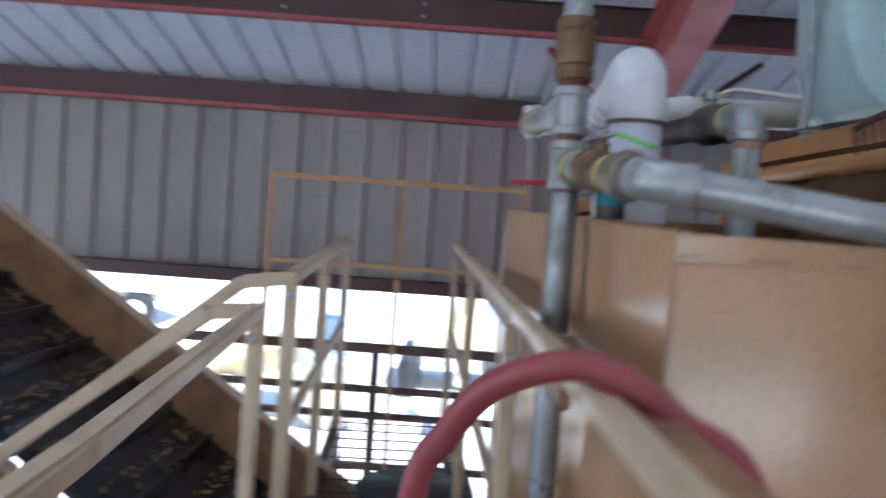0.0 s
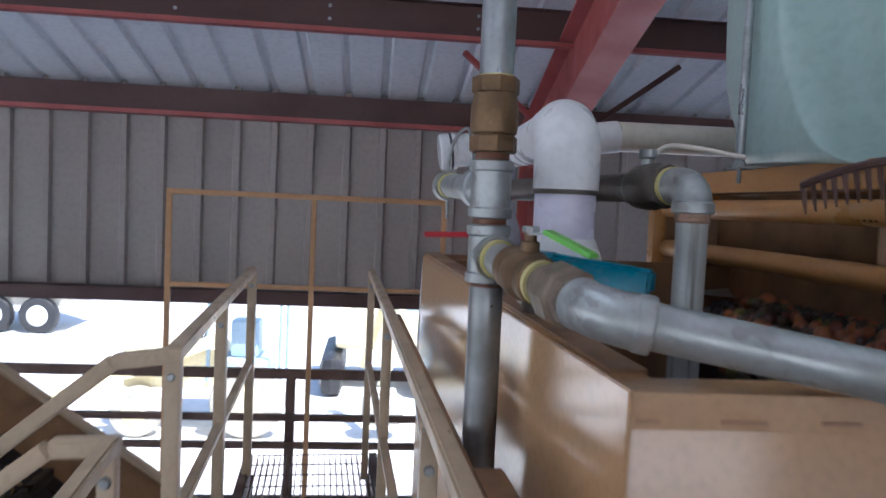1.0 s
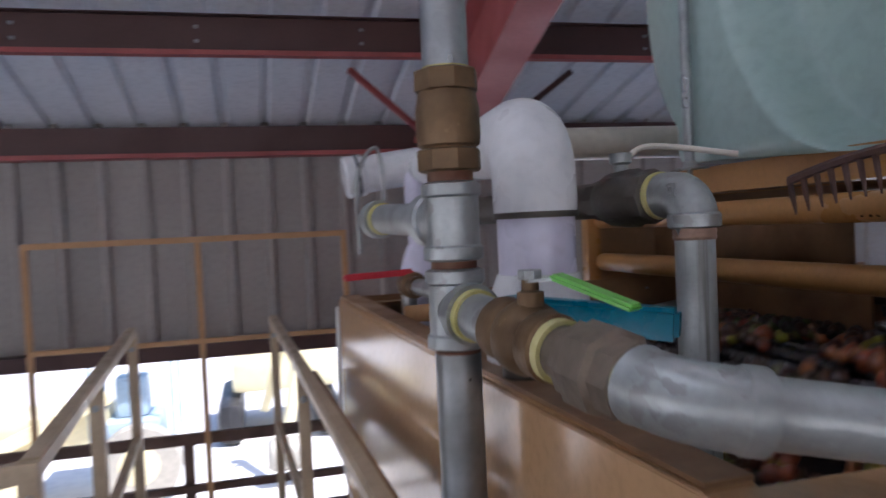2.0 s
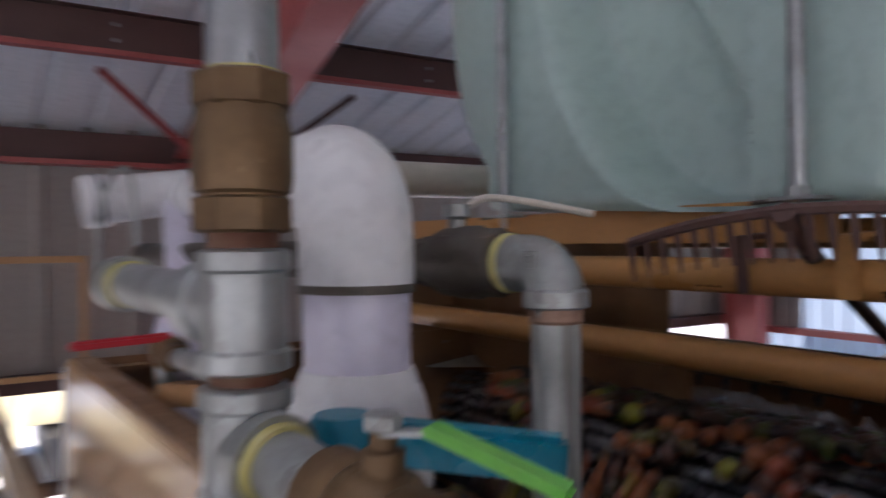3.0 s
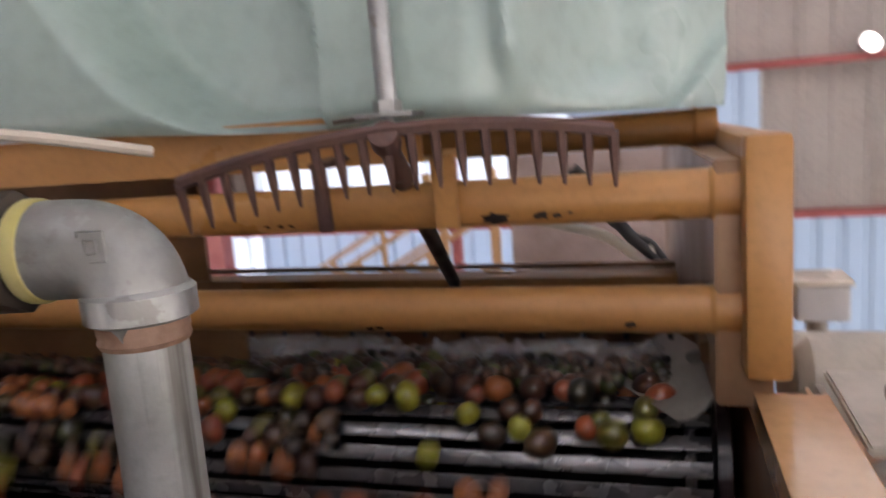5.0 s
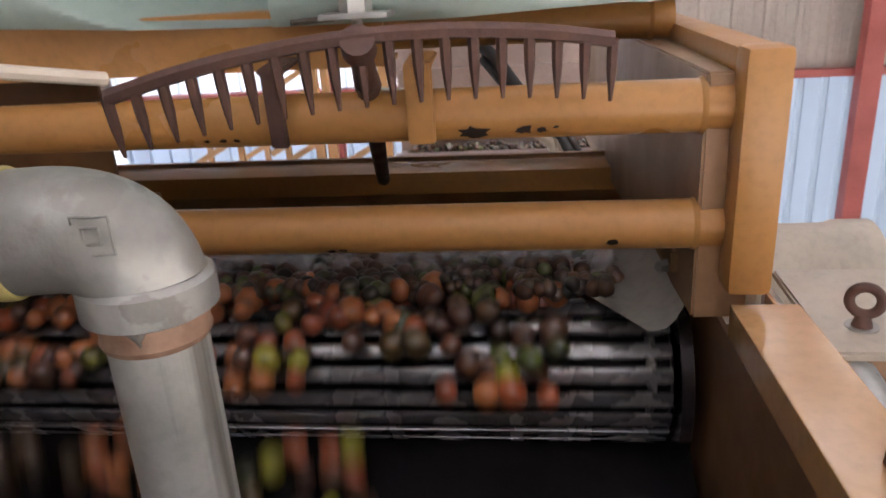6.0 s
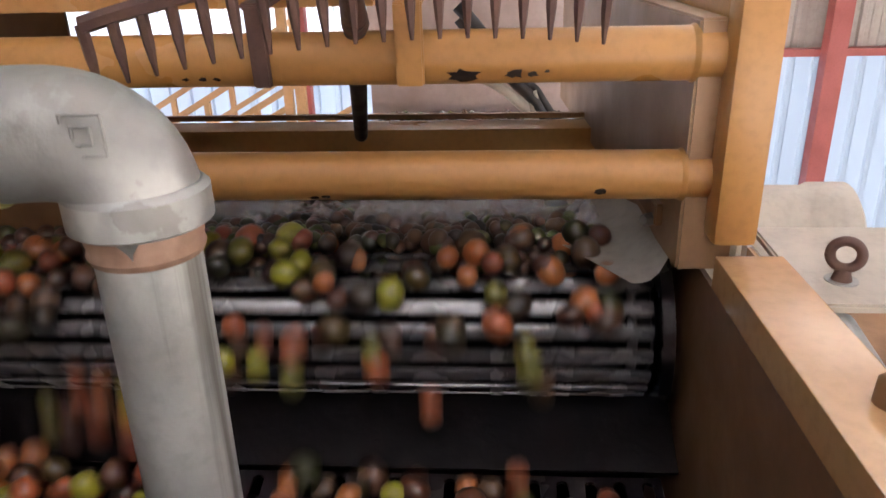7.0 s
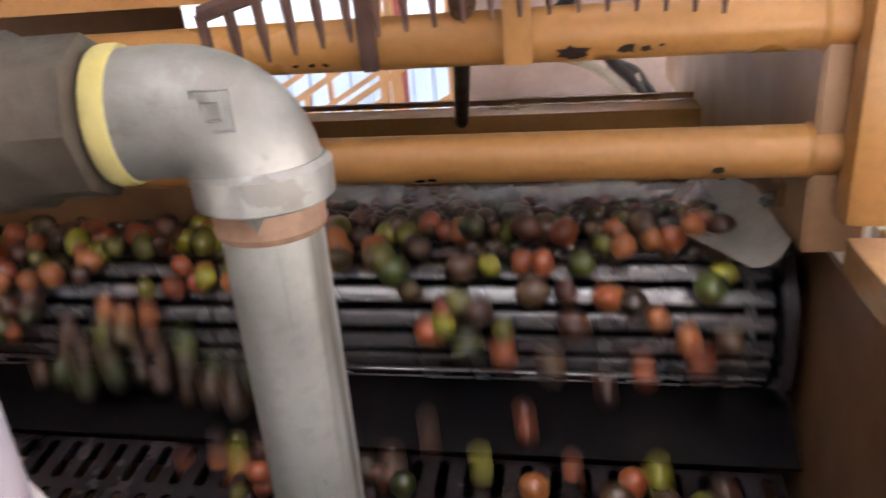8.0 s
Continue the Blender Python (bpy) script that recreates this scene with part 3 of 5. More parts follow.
def incline_conveyor():
    c = thing("inclined_conveyor", (-1.0, 3.0, 0), "inclined conveyor with a wet black cleated belt and tan sides", "conveyor")
    a, b = Vector((-2.6, 0, 4.38)), Vector((0.2, 0, 2.40))
    for y, dz in ((2.45, -0.45), (3.42, -0.10)):
        part("side_plate", bar(bmesh.new(), a + Vector((0, y, dz)), b + Vector((0, y, dz)), 0.03, 0.22, bevel=0.004), TAN_DARK, c)
        part("edge_angle", bar(bmesh.new(), a + Vector((0, y, dz + 0.15)), b + Vector((0, y, dz + 0.15)), 0.06, 0.016, bevel=0.003), RAIL, c)
    part("belt", bar(bmesh.new(), a + Vector((0, 2.94, -0.25)), b + Vector((0, 2.94, -0.25)), 0.95, 0.03), BELT, c)
    d = (b - a).normalized()
    for i in range(16):
        p = a + d * (0.12 + i * 0.23) + Vector((0, 0, -0.22))
        part("cleat", bx(p.x - 0.016, 2.48, p.z - 0.02, p.x + 0.016, 3.39, p.z + 0.025, bevel=0.006), BELT, c)
    bm = bmesh.new()
    rnd = random.Random(4)
    for i in range(900):
        s = 0.12 + rnd.randrange(16) * 0.23 + abs(rnd.gauss(0, 0.05))
        p = a + d * (s - 0.12) + Vector((0, rnd.uniform(2.5, 3.38), -0.215))
        bmesh.ops.create_icosphere(bm, subdivisions=0, radius=rnd.uniform(0.004, 0.010), matrix=Matrix.Translation(p) @ Euler((rnd.random() * 6, rnd.random() * 6, 0)).to_matrix().to_4x4() @ Matrix.Diagonal((1.6, 1, 0.5, 1)))
    part("leaf_litter", bm, DEBRIS, c, "dry leaves and twigs on the belt")["kind"] = "stuff"
    for p in (a + d * 0.6, a + d * 3.2):
        for y in (2.45, 3.42):
            part("leg", bx(p.x - 0.04, y - 0.03, 0, p.x + 0.04, y + 0.03, p.z - 0.5), RUSTRAIL, c)


walkway()
rails()
incline_conveyor()


# ---- the washing machine ----
BEAM_X = 1.447
ROLL = Vector((1.594, 0, 3.642))
RADIUS = 0.11
NEAR, FAR = 1.255, 2.95


def washer():
    w = thing("fruit_washer", (1.3, 2.1, 0), "tan painted steel fruit washing machine", "washing machine")
    # the open box round it
    a, b = Vector((0.691, 1.170, 0)), Vector((0.577, 2.735, 0))
    part("side_panel", bar(bmesh.new(), a + Vector((0, 0, 3.29)), b + Vector((0, 0, 3.31)), 0.006, 1.08, bevel=0.002), TAN_BOX, w)
    part("side_flange", bar(bmesh.new(), a + Vector((0.025, 0.07, 3.815)), b + Vector((0.028, 0, 3.853)), 0.057, 0.030, bevel=0.004), TAN_BOX, w)
    part("flange_top", bar(bmesh.new(), a + Vector((0.027, 0.075, 3.8325)), b + Vector((0.030, 0, 3.8705)), 0.048, 0.005, bevel=0), TAN_DARK, w, "grimy brown flange top")
    end = part("end_panel", bx(0.694, 1.172, 2.75, 1.50, 1.178, 3.80, bevel=0.002), TAN_BOX, w)
    part("end_flange", bx(0.690, 1.1695, 3.785, 1.41, 1.245, 3.826, bevel=0.0015), TAN_BOX, w, smooth=False)
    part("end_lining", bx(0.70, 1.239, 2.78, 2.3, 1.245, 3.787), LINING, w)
    for x0, x1 in ((0.70, 0.728), (0.798, 0.852), (0.917, 0.965)):
        part("slot_mark", bx(x0, 1.1682, 3.792, x1, 1.1700, 3.7965), SLOT, end)
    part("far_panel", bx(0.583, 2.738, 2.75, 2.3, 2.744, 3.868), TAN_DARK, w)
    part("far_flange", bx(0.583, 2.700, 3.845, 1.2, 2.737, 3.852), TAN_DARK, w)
    part("floor_pan", bx(0.70, 1.18, 2.74, 2.3, 2.99, 2.75), WETBLACK, w)
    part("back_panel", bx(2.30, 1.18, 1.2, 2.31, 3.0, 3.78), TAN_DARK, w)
    part("front_liner", bar(bmesh.new(), a + Vector((0.012, 0.08, 3.28)), b + Vector((0.012, 0, 3.28)), 0.008, 1.02, bevel=0), WETBLACK, w)
    for x in (0.72, 2.22):
        for y in (1.24, 2.93):
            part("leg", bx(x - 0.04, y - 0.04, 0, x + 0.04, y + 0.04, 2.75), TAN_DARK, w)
    # end frames
    for y0, y1 in ((1.206, NEAR), (2.90, 2.95)):
        bm = bmesh.new()
        box(bm, 1.392, y0, 3.843, 1.44, y1, 4.112, bevel=0.010)
        e = part("end_post", bm, TAN, w)
        part("web_plate", bar(bmesh.new(), (1.43, y0 + 0.046, 3.942), (2.464, y0 + 0.093, 3.942), 0.062, 0.285, bevel=0.003), STAINED, w, "stained brown inner plate of the end frame")
        part("top_bar", bx(1.43, y0 + 0.001, 4.062, 2.25, y1 + 0.001, 4.11, bevel=0.008), TAN, w)
    # cross tubes
    for x, z, r in ((BEAM_X, 4.047, 0.029), (BEAM_X, 3.912, 0.0285), (1.80, 4.115, 0.028)):
        t = part("cross_tube", tube((x, NEAR - 0.003, z), (x, 2.905, z), r, 28), TAN, w)
        part("weld_bead", lathe((x, NEAR + 0.027, z), (x, NEAR + 0.033, z), [(0, r + 0.003), (0.5, r + 0.002), (1, r)], 24), TAN, t)
    rnd = random.Random(8)
    for y, z, s in ((1.529, 4.03, 0.019), (1.475, 4.032, 0.012), (1.455, 4.031, 0.007), (1.80, 4.03, 0.005), (1.815, 4.03, 0.006), (1.835, 4.03, 0.005),
                    (1.376, 3.900, 0.010), (1.705, 3.892, 0.007), (1.69, 3.893, 0.006), (1.44, 4.034, 0.004)):
        bm = bmesh.new()
        r = 0.0294 if z > 4 else 0.0289
        zc = 4.047 if z > 4 else 3.912
        ring = []
        for k in range(14):
            a, q = 2 * math.pi * k / 14, s * rnd.uniform(0.55, 1.1)
            zz = max(-r * 0.98, min(r * 0.98, z - zc + 0.5 * q * math.sin(a)))
            ring.append(bm.verts.new((BEAM_X - math.sqrt(r * r - zz * zz) - 0.0006, y + q * math.cos(a), zc + zz)))
        bm.faces.new(ring)
        bmesh.ops.solidify(bm, geom=bm.faces[:], thickness=0.0006)
        part("paint_chip", bm, WETBLACK, w, "bare dark spot in the paint", False)
    # rear ledge, back plates and the channel under the tank
    part("rear_ledge", bx(2.02, NEAR, 3.785, 2.10, 2.9, 3.83, bevel=0.004), TAN, w)
    part("rear_lip", bx(2.10, NEAR, 3.832, 2.112, 2.9, 3.842), TAN_DARK, w)
    part("back_plate", bx(1.630, 2.076, 3.70, 1.636, 2.90, 4.10), TAN_DARK, w)
    part("low_plate", bx(1.60, 2.0, 3.70, 1.606, 2.9, 3.92), TAN_DARK, w)
    ch = part("support_channel", bx(1.47, 1.63, 4.10, 1.476, 2.9, 4.165), TAN, w)
    part("channel_flange", bx(1.476, 1.63, 4.158, 1.56, 2.9, 4.166), TAN, ch)
    part("channel_foot", bx(1.476, 1.63, 4.10, 1.56, 2.9, 4.106), TAN, ch)
    for y in (1.745, 1.585):
        lug = bmesh.new()
        bar(lug, (1.412, y, 4.022), (1.404, y, 4.108), 0.007, 0.030 if y < 1.6 else 0.02, up=(0, 1, 0), bevel=0.002)
        bar(lug, (1.404, y, 4.106), (1.47, y, 4.112), 0.030, 0.007, up=(0, 0, 1), bevel=0.002)
        part("lug", lug, TAN if y < 1.6 else RAKE, w)
    # the bar conveyor bed, core and plates blackened for shade, and the slotted plate
    for k in range(20):
        x = 1.62 + k * 0.03
        part("bed_bar", tube((x, 1.285, 3.742 - 0.30 * (x - 1.594)), (x, 2.88, 3.742 - 0.30 * (x - 1.594)), 0.0095, 8), BARS, w)
    part("roller_side", lathe((1.594, 1.262, 3.642), (1.594, 1.278, 3.642), [(0, 0.135), (1, 0.135)], 40), WETBLACK, w)
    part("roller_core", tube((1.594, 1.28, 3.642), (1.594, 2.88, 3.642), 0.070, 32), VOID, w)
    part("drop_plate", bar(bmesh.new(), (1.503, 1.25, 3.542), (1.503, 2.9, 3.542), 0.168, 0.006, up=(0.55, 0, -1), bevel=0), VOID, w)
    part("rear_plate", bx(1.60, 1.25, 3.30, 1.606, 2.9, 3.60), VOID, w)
    part("slotted_plate", slotted_plate(), WETBLACK, w, "wet black plate with long oval slots")
    # guide scoops at the ends of the bed
    for flip in (False, True):
        guide_scoop(w, flip)
    # spray bar
    sb = part("spray_bar", tube((1.66, NEAR, 3.840), (1.66, 2.2, 3.846), 0.010, 12), BLACKIRON, w)
    for k in range(14):
        y = 1.33 + k * 0.063
        part("nozzle", lathe((1.658, y, 3.834), (1.656, y, 3.812), [(0, 0.007), (0.5, 0.007), (0.55, 0.0045), (1, 0.004)], 8), BLACK, sb)
    return w


def guide_scoop(w, flip):
    side = (lambda p: Vector((p.x, 4.05 - p.y, p.z))) if flip else (lambda p: p)
    bm, g = bmesh.new(), []
    for i in range(13):
        u = i / 12
        row = []
        lo = Vector((1.450, 1.327, 3.772)).lerp(Vector((1.66, 1.445, 3.768)), u)
        hi = Vector((1.505, 1.262, 3.828)).lerp(Vector((1.80, 1.335, 3.790)), u)
        for j in range(7):
            v = j / 6
            p = lo.lerp(hi, v)
            p.z -= 0.016 * math.sin(math.pi * v)
            p.x -= 0.022 * math.sin(math.pi * v) * (1 - u)
            row.append(bm.verts.new(side(p)))
        g.append(row)
    for i in range(12):
        for j in range(6):
            bm.faces.new((g[i][j], g[i + 1][j], g[i + 1][j + 1], g[i][j + 1]))
    bmesh.ops.solidify(bm, geom=bm.faces[:], thickness=0.004)
    sc = part("guide_scoop", bm, SCOOP, w, "worn off-white guide plate, curved at the tip")
    part("clamp_strip", bar(bmesh.new(), side(Vector((1.50, 1.290, 3.842))), side(Vector((1.78, 1.290, 3.836))), 0.012, 0.028, bevel=0.002), TAN_DARK, sc)
    part("bolt", lathe(side(Vector((1.515, 1.297, 3.832))), side(Vector((1.500, 1.310, 3.836))), [(0, 0.009), (0.6, 0.009), (1, 0.006)], 6), GALV_DIRTY, sc)
    return sc


def slotted_plate():
    bm = bmesh.new()
    m = Matrix.Translation((1.44, 0, 3.485)) @ Matrix.Rotation(radians(-10), 4, "Y")
    py, px = 0.038, 0.085
    for i in range(8):
        for j in range(43):
            cx, cy = -px * (i + 0.5), 1.27 + py * (j + 0.5)
            inner, outer = [], []
            for k in range(16):
                a = 2 * math.pi * k / 16
                c, s = math.cos(a), math.sin(a)
                hx = 0.026 * (1 if c > 0 else -1) if abs(c) > 0.01 else 0
                inner.append((cx + hx + 0.0085 * c, cy + 0.0085 * s))
                q = max(abs(c), abs(s))
                outer.append((cx + px / 2 * c / q, cy + py / 2 * s / q))
            top_i = [bm.verts.new(m @ Vector((x, y, 0))) for x, y in inner]
            top_o = [bm.verts.new(m @ Vector((x, y, 0))) for x, y in outer]
            low_i = [bm.verts.new(m @ Vector((x, y, -0.006))) for x, y in inner]
            for k in range(16):
                n = (k + 1) % 16
                bm.faces.new((top_i[k], top_i[n], top_o[n], top_o[k]))
                bm.faces.new((top_i[k], low_i[k], low_i[n], top_i[n]))
    bmesh.ops.remove_doubles(bm, verts=bm.verts, dist=0.0002)
    return bm


def bar_roller():
    """The turning reel of steel bars at the end of the bed; its origin is on its axis."""
    reel = new("bar_reel")
    reel.location = ROLL
    tagged(reel, "turning reel of wet steel bars", "reel")
    first = None
    for k in range(20):
        a = 2 * math.pi * k / 20
        if first is None:
            bm = box(bmesh.new(), -0.0105, 1.283, -0.004, 0.0105, 2.88, 0.004, bevel=0.003)
            first = part("reel_bar", bm, BARS, reel)
            bmesh_data = first.data
        o = first if k == 0 else new("reel_bar", bmesh_data)
        o.parent = reel
        o.rotation_euler = (0, a, 0)
        o.location = ((RADIUS - 0.005) * math.sin(a), 0, (RADIUS - 0.005) * math.cos(a))
    for y in (1.31, 2.8):
        bm = bmesh.new()
        ring = [Vector((0.096 * math.sin(2 * math.pi * k / 28), y, 0.096 * math.cos(2 * math.pi * k / 28))) for k in range(29)]
        sweep(bm, ring, 0.007, 8, caps=False)
        part("reel_hoop", bm, BARS, reel).location = (0, 0, 0)
    return reel


def spray():
    s = thing("water_spray", (1.66, 1.7, 3.765), "fans of white water spray and low mist under the nozzles", "spray", kind="stuff")
    rnd = random.Random(5)
    for k in range(9):
        y = 1.36 + k * 0.066
        bm = bmesh.new()
        for w, dx in ((0.010, 0.0), (0.017, 0.006), (0.025, -0.004), (0.033, 0.012)):
            tip = Vector((1.656, y, 3.812))
            low = Vector((1.664 + dx, y + rnd.uniform(-0.003, 0.003), 3.756 - rnd.uniform(0, 0.006)))
            rings = []
            for p, q in ((tip, 0.1), (tip.lerp(low, 0.5), 0.6), (low, 1.0)):
                rings.append([bm.verts.new(p + Vector((0.45 * w * q * math.cos(a), w * q * math.sin(a), 0))) for a in (2 * math.pi * n / 14 for n in range(14))])
            for r0, r1 in zip(rings, rings[1:]):
                for n in range(14):
                    bm.faces.new((r0[n], r0[(n + 1) % 14], r1[(n + 1) % 14], r1[n]))
        part("spray_fan", bm, MIST, s)
    for k in range(26):
        p = Vector((rnd.uniform(1.66, 1.90), rnd.uniform(1.36, 2.15), 0))
        p.z = 3.795 - 0.30 * (p.x - 1.594) + rnd.uniform(0, 0.02)
        bm = bmesh.new()
        bmesh.ops.create_icosphere(bm, subdivisions=3, radius=1, matrix=Matrix.Translation(p) @ Matrix.Diagonal((rnd.uniform(0.03, 0.06), rnd.uniform(0.04, 0.09), rnd.uniform(0.012, 0.022), 1)))
        part("mist_puff", bm, MIST, s)


WASHER = washer()
REEL = bar_roller()
spray()


# ---- tank, rake, pipes ----
def curve_at(points, u):
    """Straight-line reading of a curve given as (u, value)."""
    for (a, p), (b, q) in zip(points, points[1:]):
        if u <= b:
            return p + (q - p) * max(0.0, u - a) / (b - a)
    return points[-1][1]


def smooth(e0, e1, v):
    t = max(0.0, min(1.0, (v - e0) / (e1 - e0)))
    return t * t * (3 - 2 * t)


SHOULDER = ((4.10, 2.437), (4.26, 2.440), (4.33, 2.520), (4.43, 2.612), (4.53, 2.668), (4.63, 2.705), (4.73, 2.728), (5.3, 2.76))
SWEEP = ((4.10, 1.70), (4.148, 1.863), (4.164, 1.921), (4.194, 1.98), (4.228, 2.031), (4.28, 2.081), (4.355, 2.13), (4.413, 2.168), (4.51, 2.20), (4.60, 2.212), (5.3, 2.24))


def tank_depth(y, z):
    """How far the tank's moulded face lies behind its front plane: a swept recess, a rib for the rod, a fluted end bay."""
    d = 0.0
    if y > 1.748:
        line = curve_at(SWEEP, z)
        slant = 1.748 + 0.56 * (z - 4.213)
        wall = smooth(line + 0.04, line - 0.065, y)
        d += (0.13 + 0.04 * smooth(line, slant, y)) * wall * smooth(4.140, 4.185, z)
        if y < slant:
            d -= 0.085 * smooth(0.0, 0.012, slant - y) * smooth(4.20, 4.26, z)
        d *= smooth(1.748, 1.758, y)
    if y > 2.37:
        d += 0.45 * (y - 2.37) ** 1.5
    if y < 1.56:
        d += 0.40 * ((1.56 - y) / 0.32) ** 1.35
        d -= 0.050 * math.exp(-((y - 1.50) / 0.022) ** 2) * smooth(4.16, 4.24, z)
        d += 0.080 * math.exp(-((y - 1.405) / 0.060) ** 2) * smooth(4.15, 4.22, z)
        edge = 1.32 - 0.78 * (z - 4.16)
        d -= 0.06 * smooth(edge + 0.01, edge - 0.03, y)
    return d


def tank():
    t = thing("plastic_tank", (1.75, 1.9, 4.15), "pale green moulded plastic tank held by steel rods", "tank")
    bm = bmesh.new()
    ny, nz = 230, 110
    rows = []
    for j in range(nz + 1):
        v = (j / nz) ** 1.25
        row = []
        for i in range(ny + 1):
            u = i / ny
            y1 = curve_at(SHOULDER, 4.165 + 1.05 * v)
            y0 = 1.242 - 0.06 * v
            y = y0 + (y1 - y0) * u
            base = 4.150 + 0.028 * smooth(1.75, 2.40, y) - 0.006 * smooth(1.5, 1.25, y)
            z = base + 1.05 * v
            low = max(0, 1 - v / 0.03)
            row.append(bm.verts.new((1.432 + tank_depth(y, z) + 0.015 * low * low, y, z)))
        rows.append(row)
    for j in range(nz):
        for i in range(ny):
            bm.faces.new((rows[j][i], rows[j][i + 1], rows[j + 1][i + 1], rows[j + 1][i]))
    back = []
    for j in (0, nz):
        back.append([bm.verts.new((2.45, rows[j][i].co.y, rows[j][i].co.z)) for i in (0, ny)])
    bm.faces.new(rows[0] + [back[0][1], back[0][0]])
    bm.faces.new(rows[nz][::-1] + [back[1][0], back[1][1]])
    bm.faces.new([back[0][0], back[0][1], back[1][1], back[1][0]])
    bm.faces.new([q[0] for q in rows] + [back[1][0], back[0][0]])
    bm.faces.new([q[-1] for q in rows][::-1] + [back[0][1], back[1][1]])
    part("tank_shell", bm, TANK, t)
    for y, x in ((1.641, 1.388), (2.335, 1.402)):
        rod = part("tie_rod", tube((x, y, 4.165), (x + 0.005, y + 0.012, 5.2), 0.0125, 14), GALV, t)
        part("rod_plate", bx(x - 0.02, y - 0.035, 4.158, x + 0.03, y + 0.035, 4.164, bevel=0.001), GALV_DIRTY, rod)
        part("nut", lathe((x, y, 4.164), (x, y, 4.178), [(0, 0.017), (1, 0.017)], 6), GALV_DIRTY, rod)
        part("stud", tube((x, y, 4.12), (x, y, 4.16), 0.006, 10), GALV_DIRTY, rod)
        part("split_pin", tube((x - 0.01, y + 0.02, 4.16), (x - 0.012, y + 0.065, 4.157), 0.0035, 6), BLACKIRON, rod)
    return t


def rake():
    r = thing("garden_rake", (1.36, 1.63, 4.06), "rusty bow rake head resting on the tube", "rake")
    a, b = Vector((1.308, 1.878, 4.100)), Vector((1.386, 1.386, 4.126))

    def at(u):
        return a.lerp(b, u) + Vector((0, 0, 0.030 * (1 - (2 * u - 1) ** 2)))
    bm = bmesh.new()
    pts = [at(k / 20) for k in range(21)]
    sweep(bm, pts, 0.0085, 6)
    part("head", bm, RAKE, r)
    for k in range(19):
        p = at(k / 18)
        n = Vector((0.012, 0, -0.062 - 0.008 * math.sin(math.pi * k / 18)))
        bm = sweep(bmesh.new(), [p, p + n * 0.5, p + n], [0.0062, 0.0055, 0.002], 6)
        part("tine", bm, RAKE, r)
    m = at(0.5)
    part("socket", lathe(m + Vector((-0.008, 0, -0.002)), (1.42, 1.642, 4.086), [(0, 0.017), (0.2, 0.018), (0.4, 0.012), (1, 0.015)], 14), RAKE, r)
    part("handle", tube((1.405, 1.640, 4.092), (1.985, 1.746, 3.828), 0.0125, 14), OLDWOOD, r, "weathered dark wooden handle leaning back")


def hexnut(p, q, r):
    return lathe(p, q, [(0, r * 0.92), (0.08, r), (0.92, r), (1, r * 0.92)], 8)


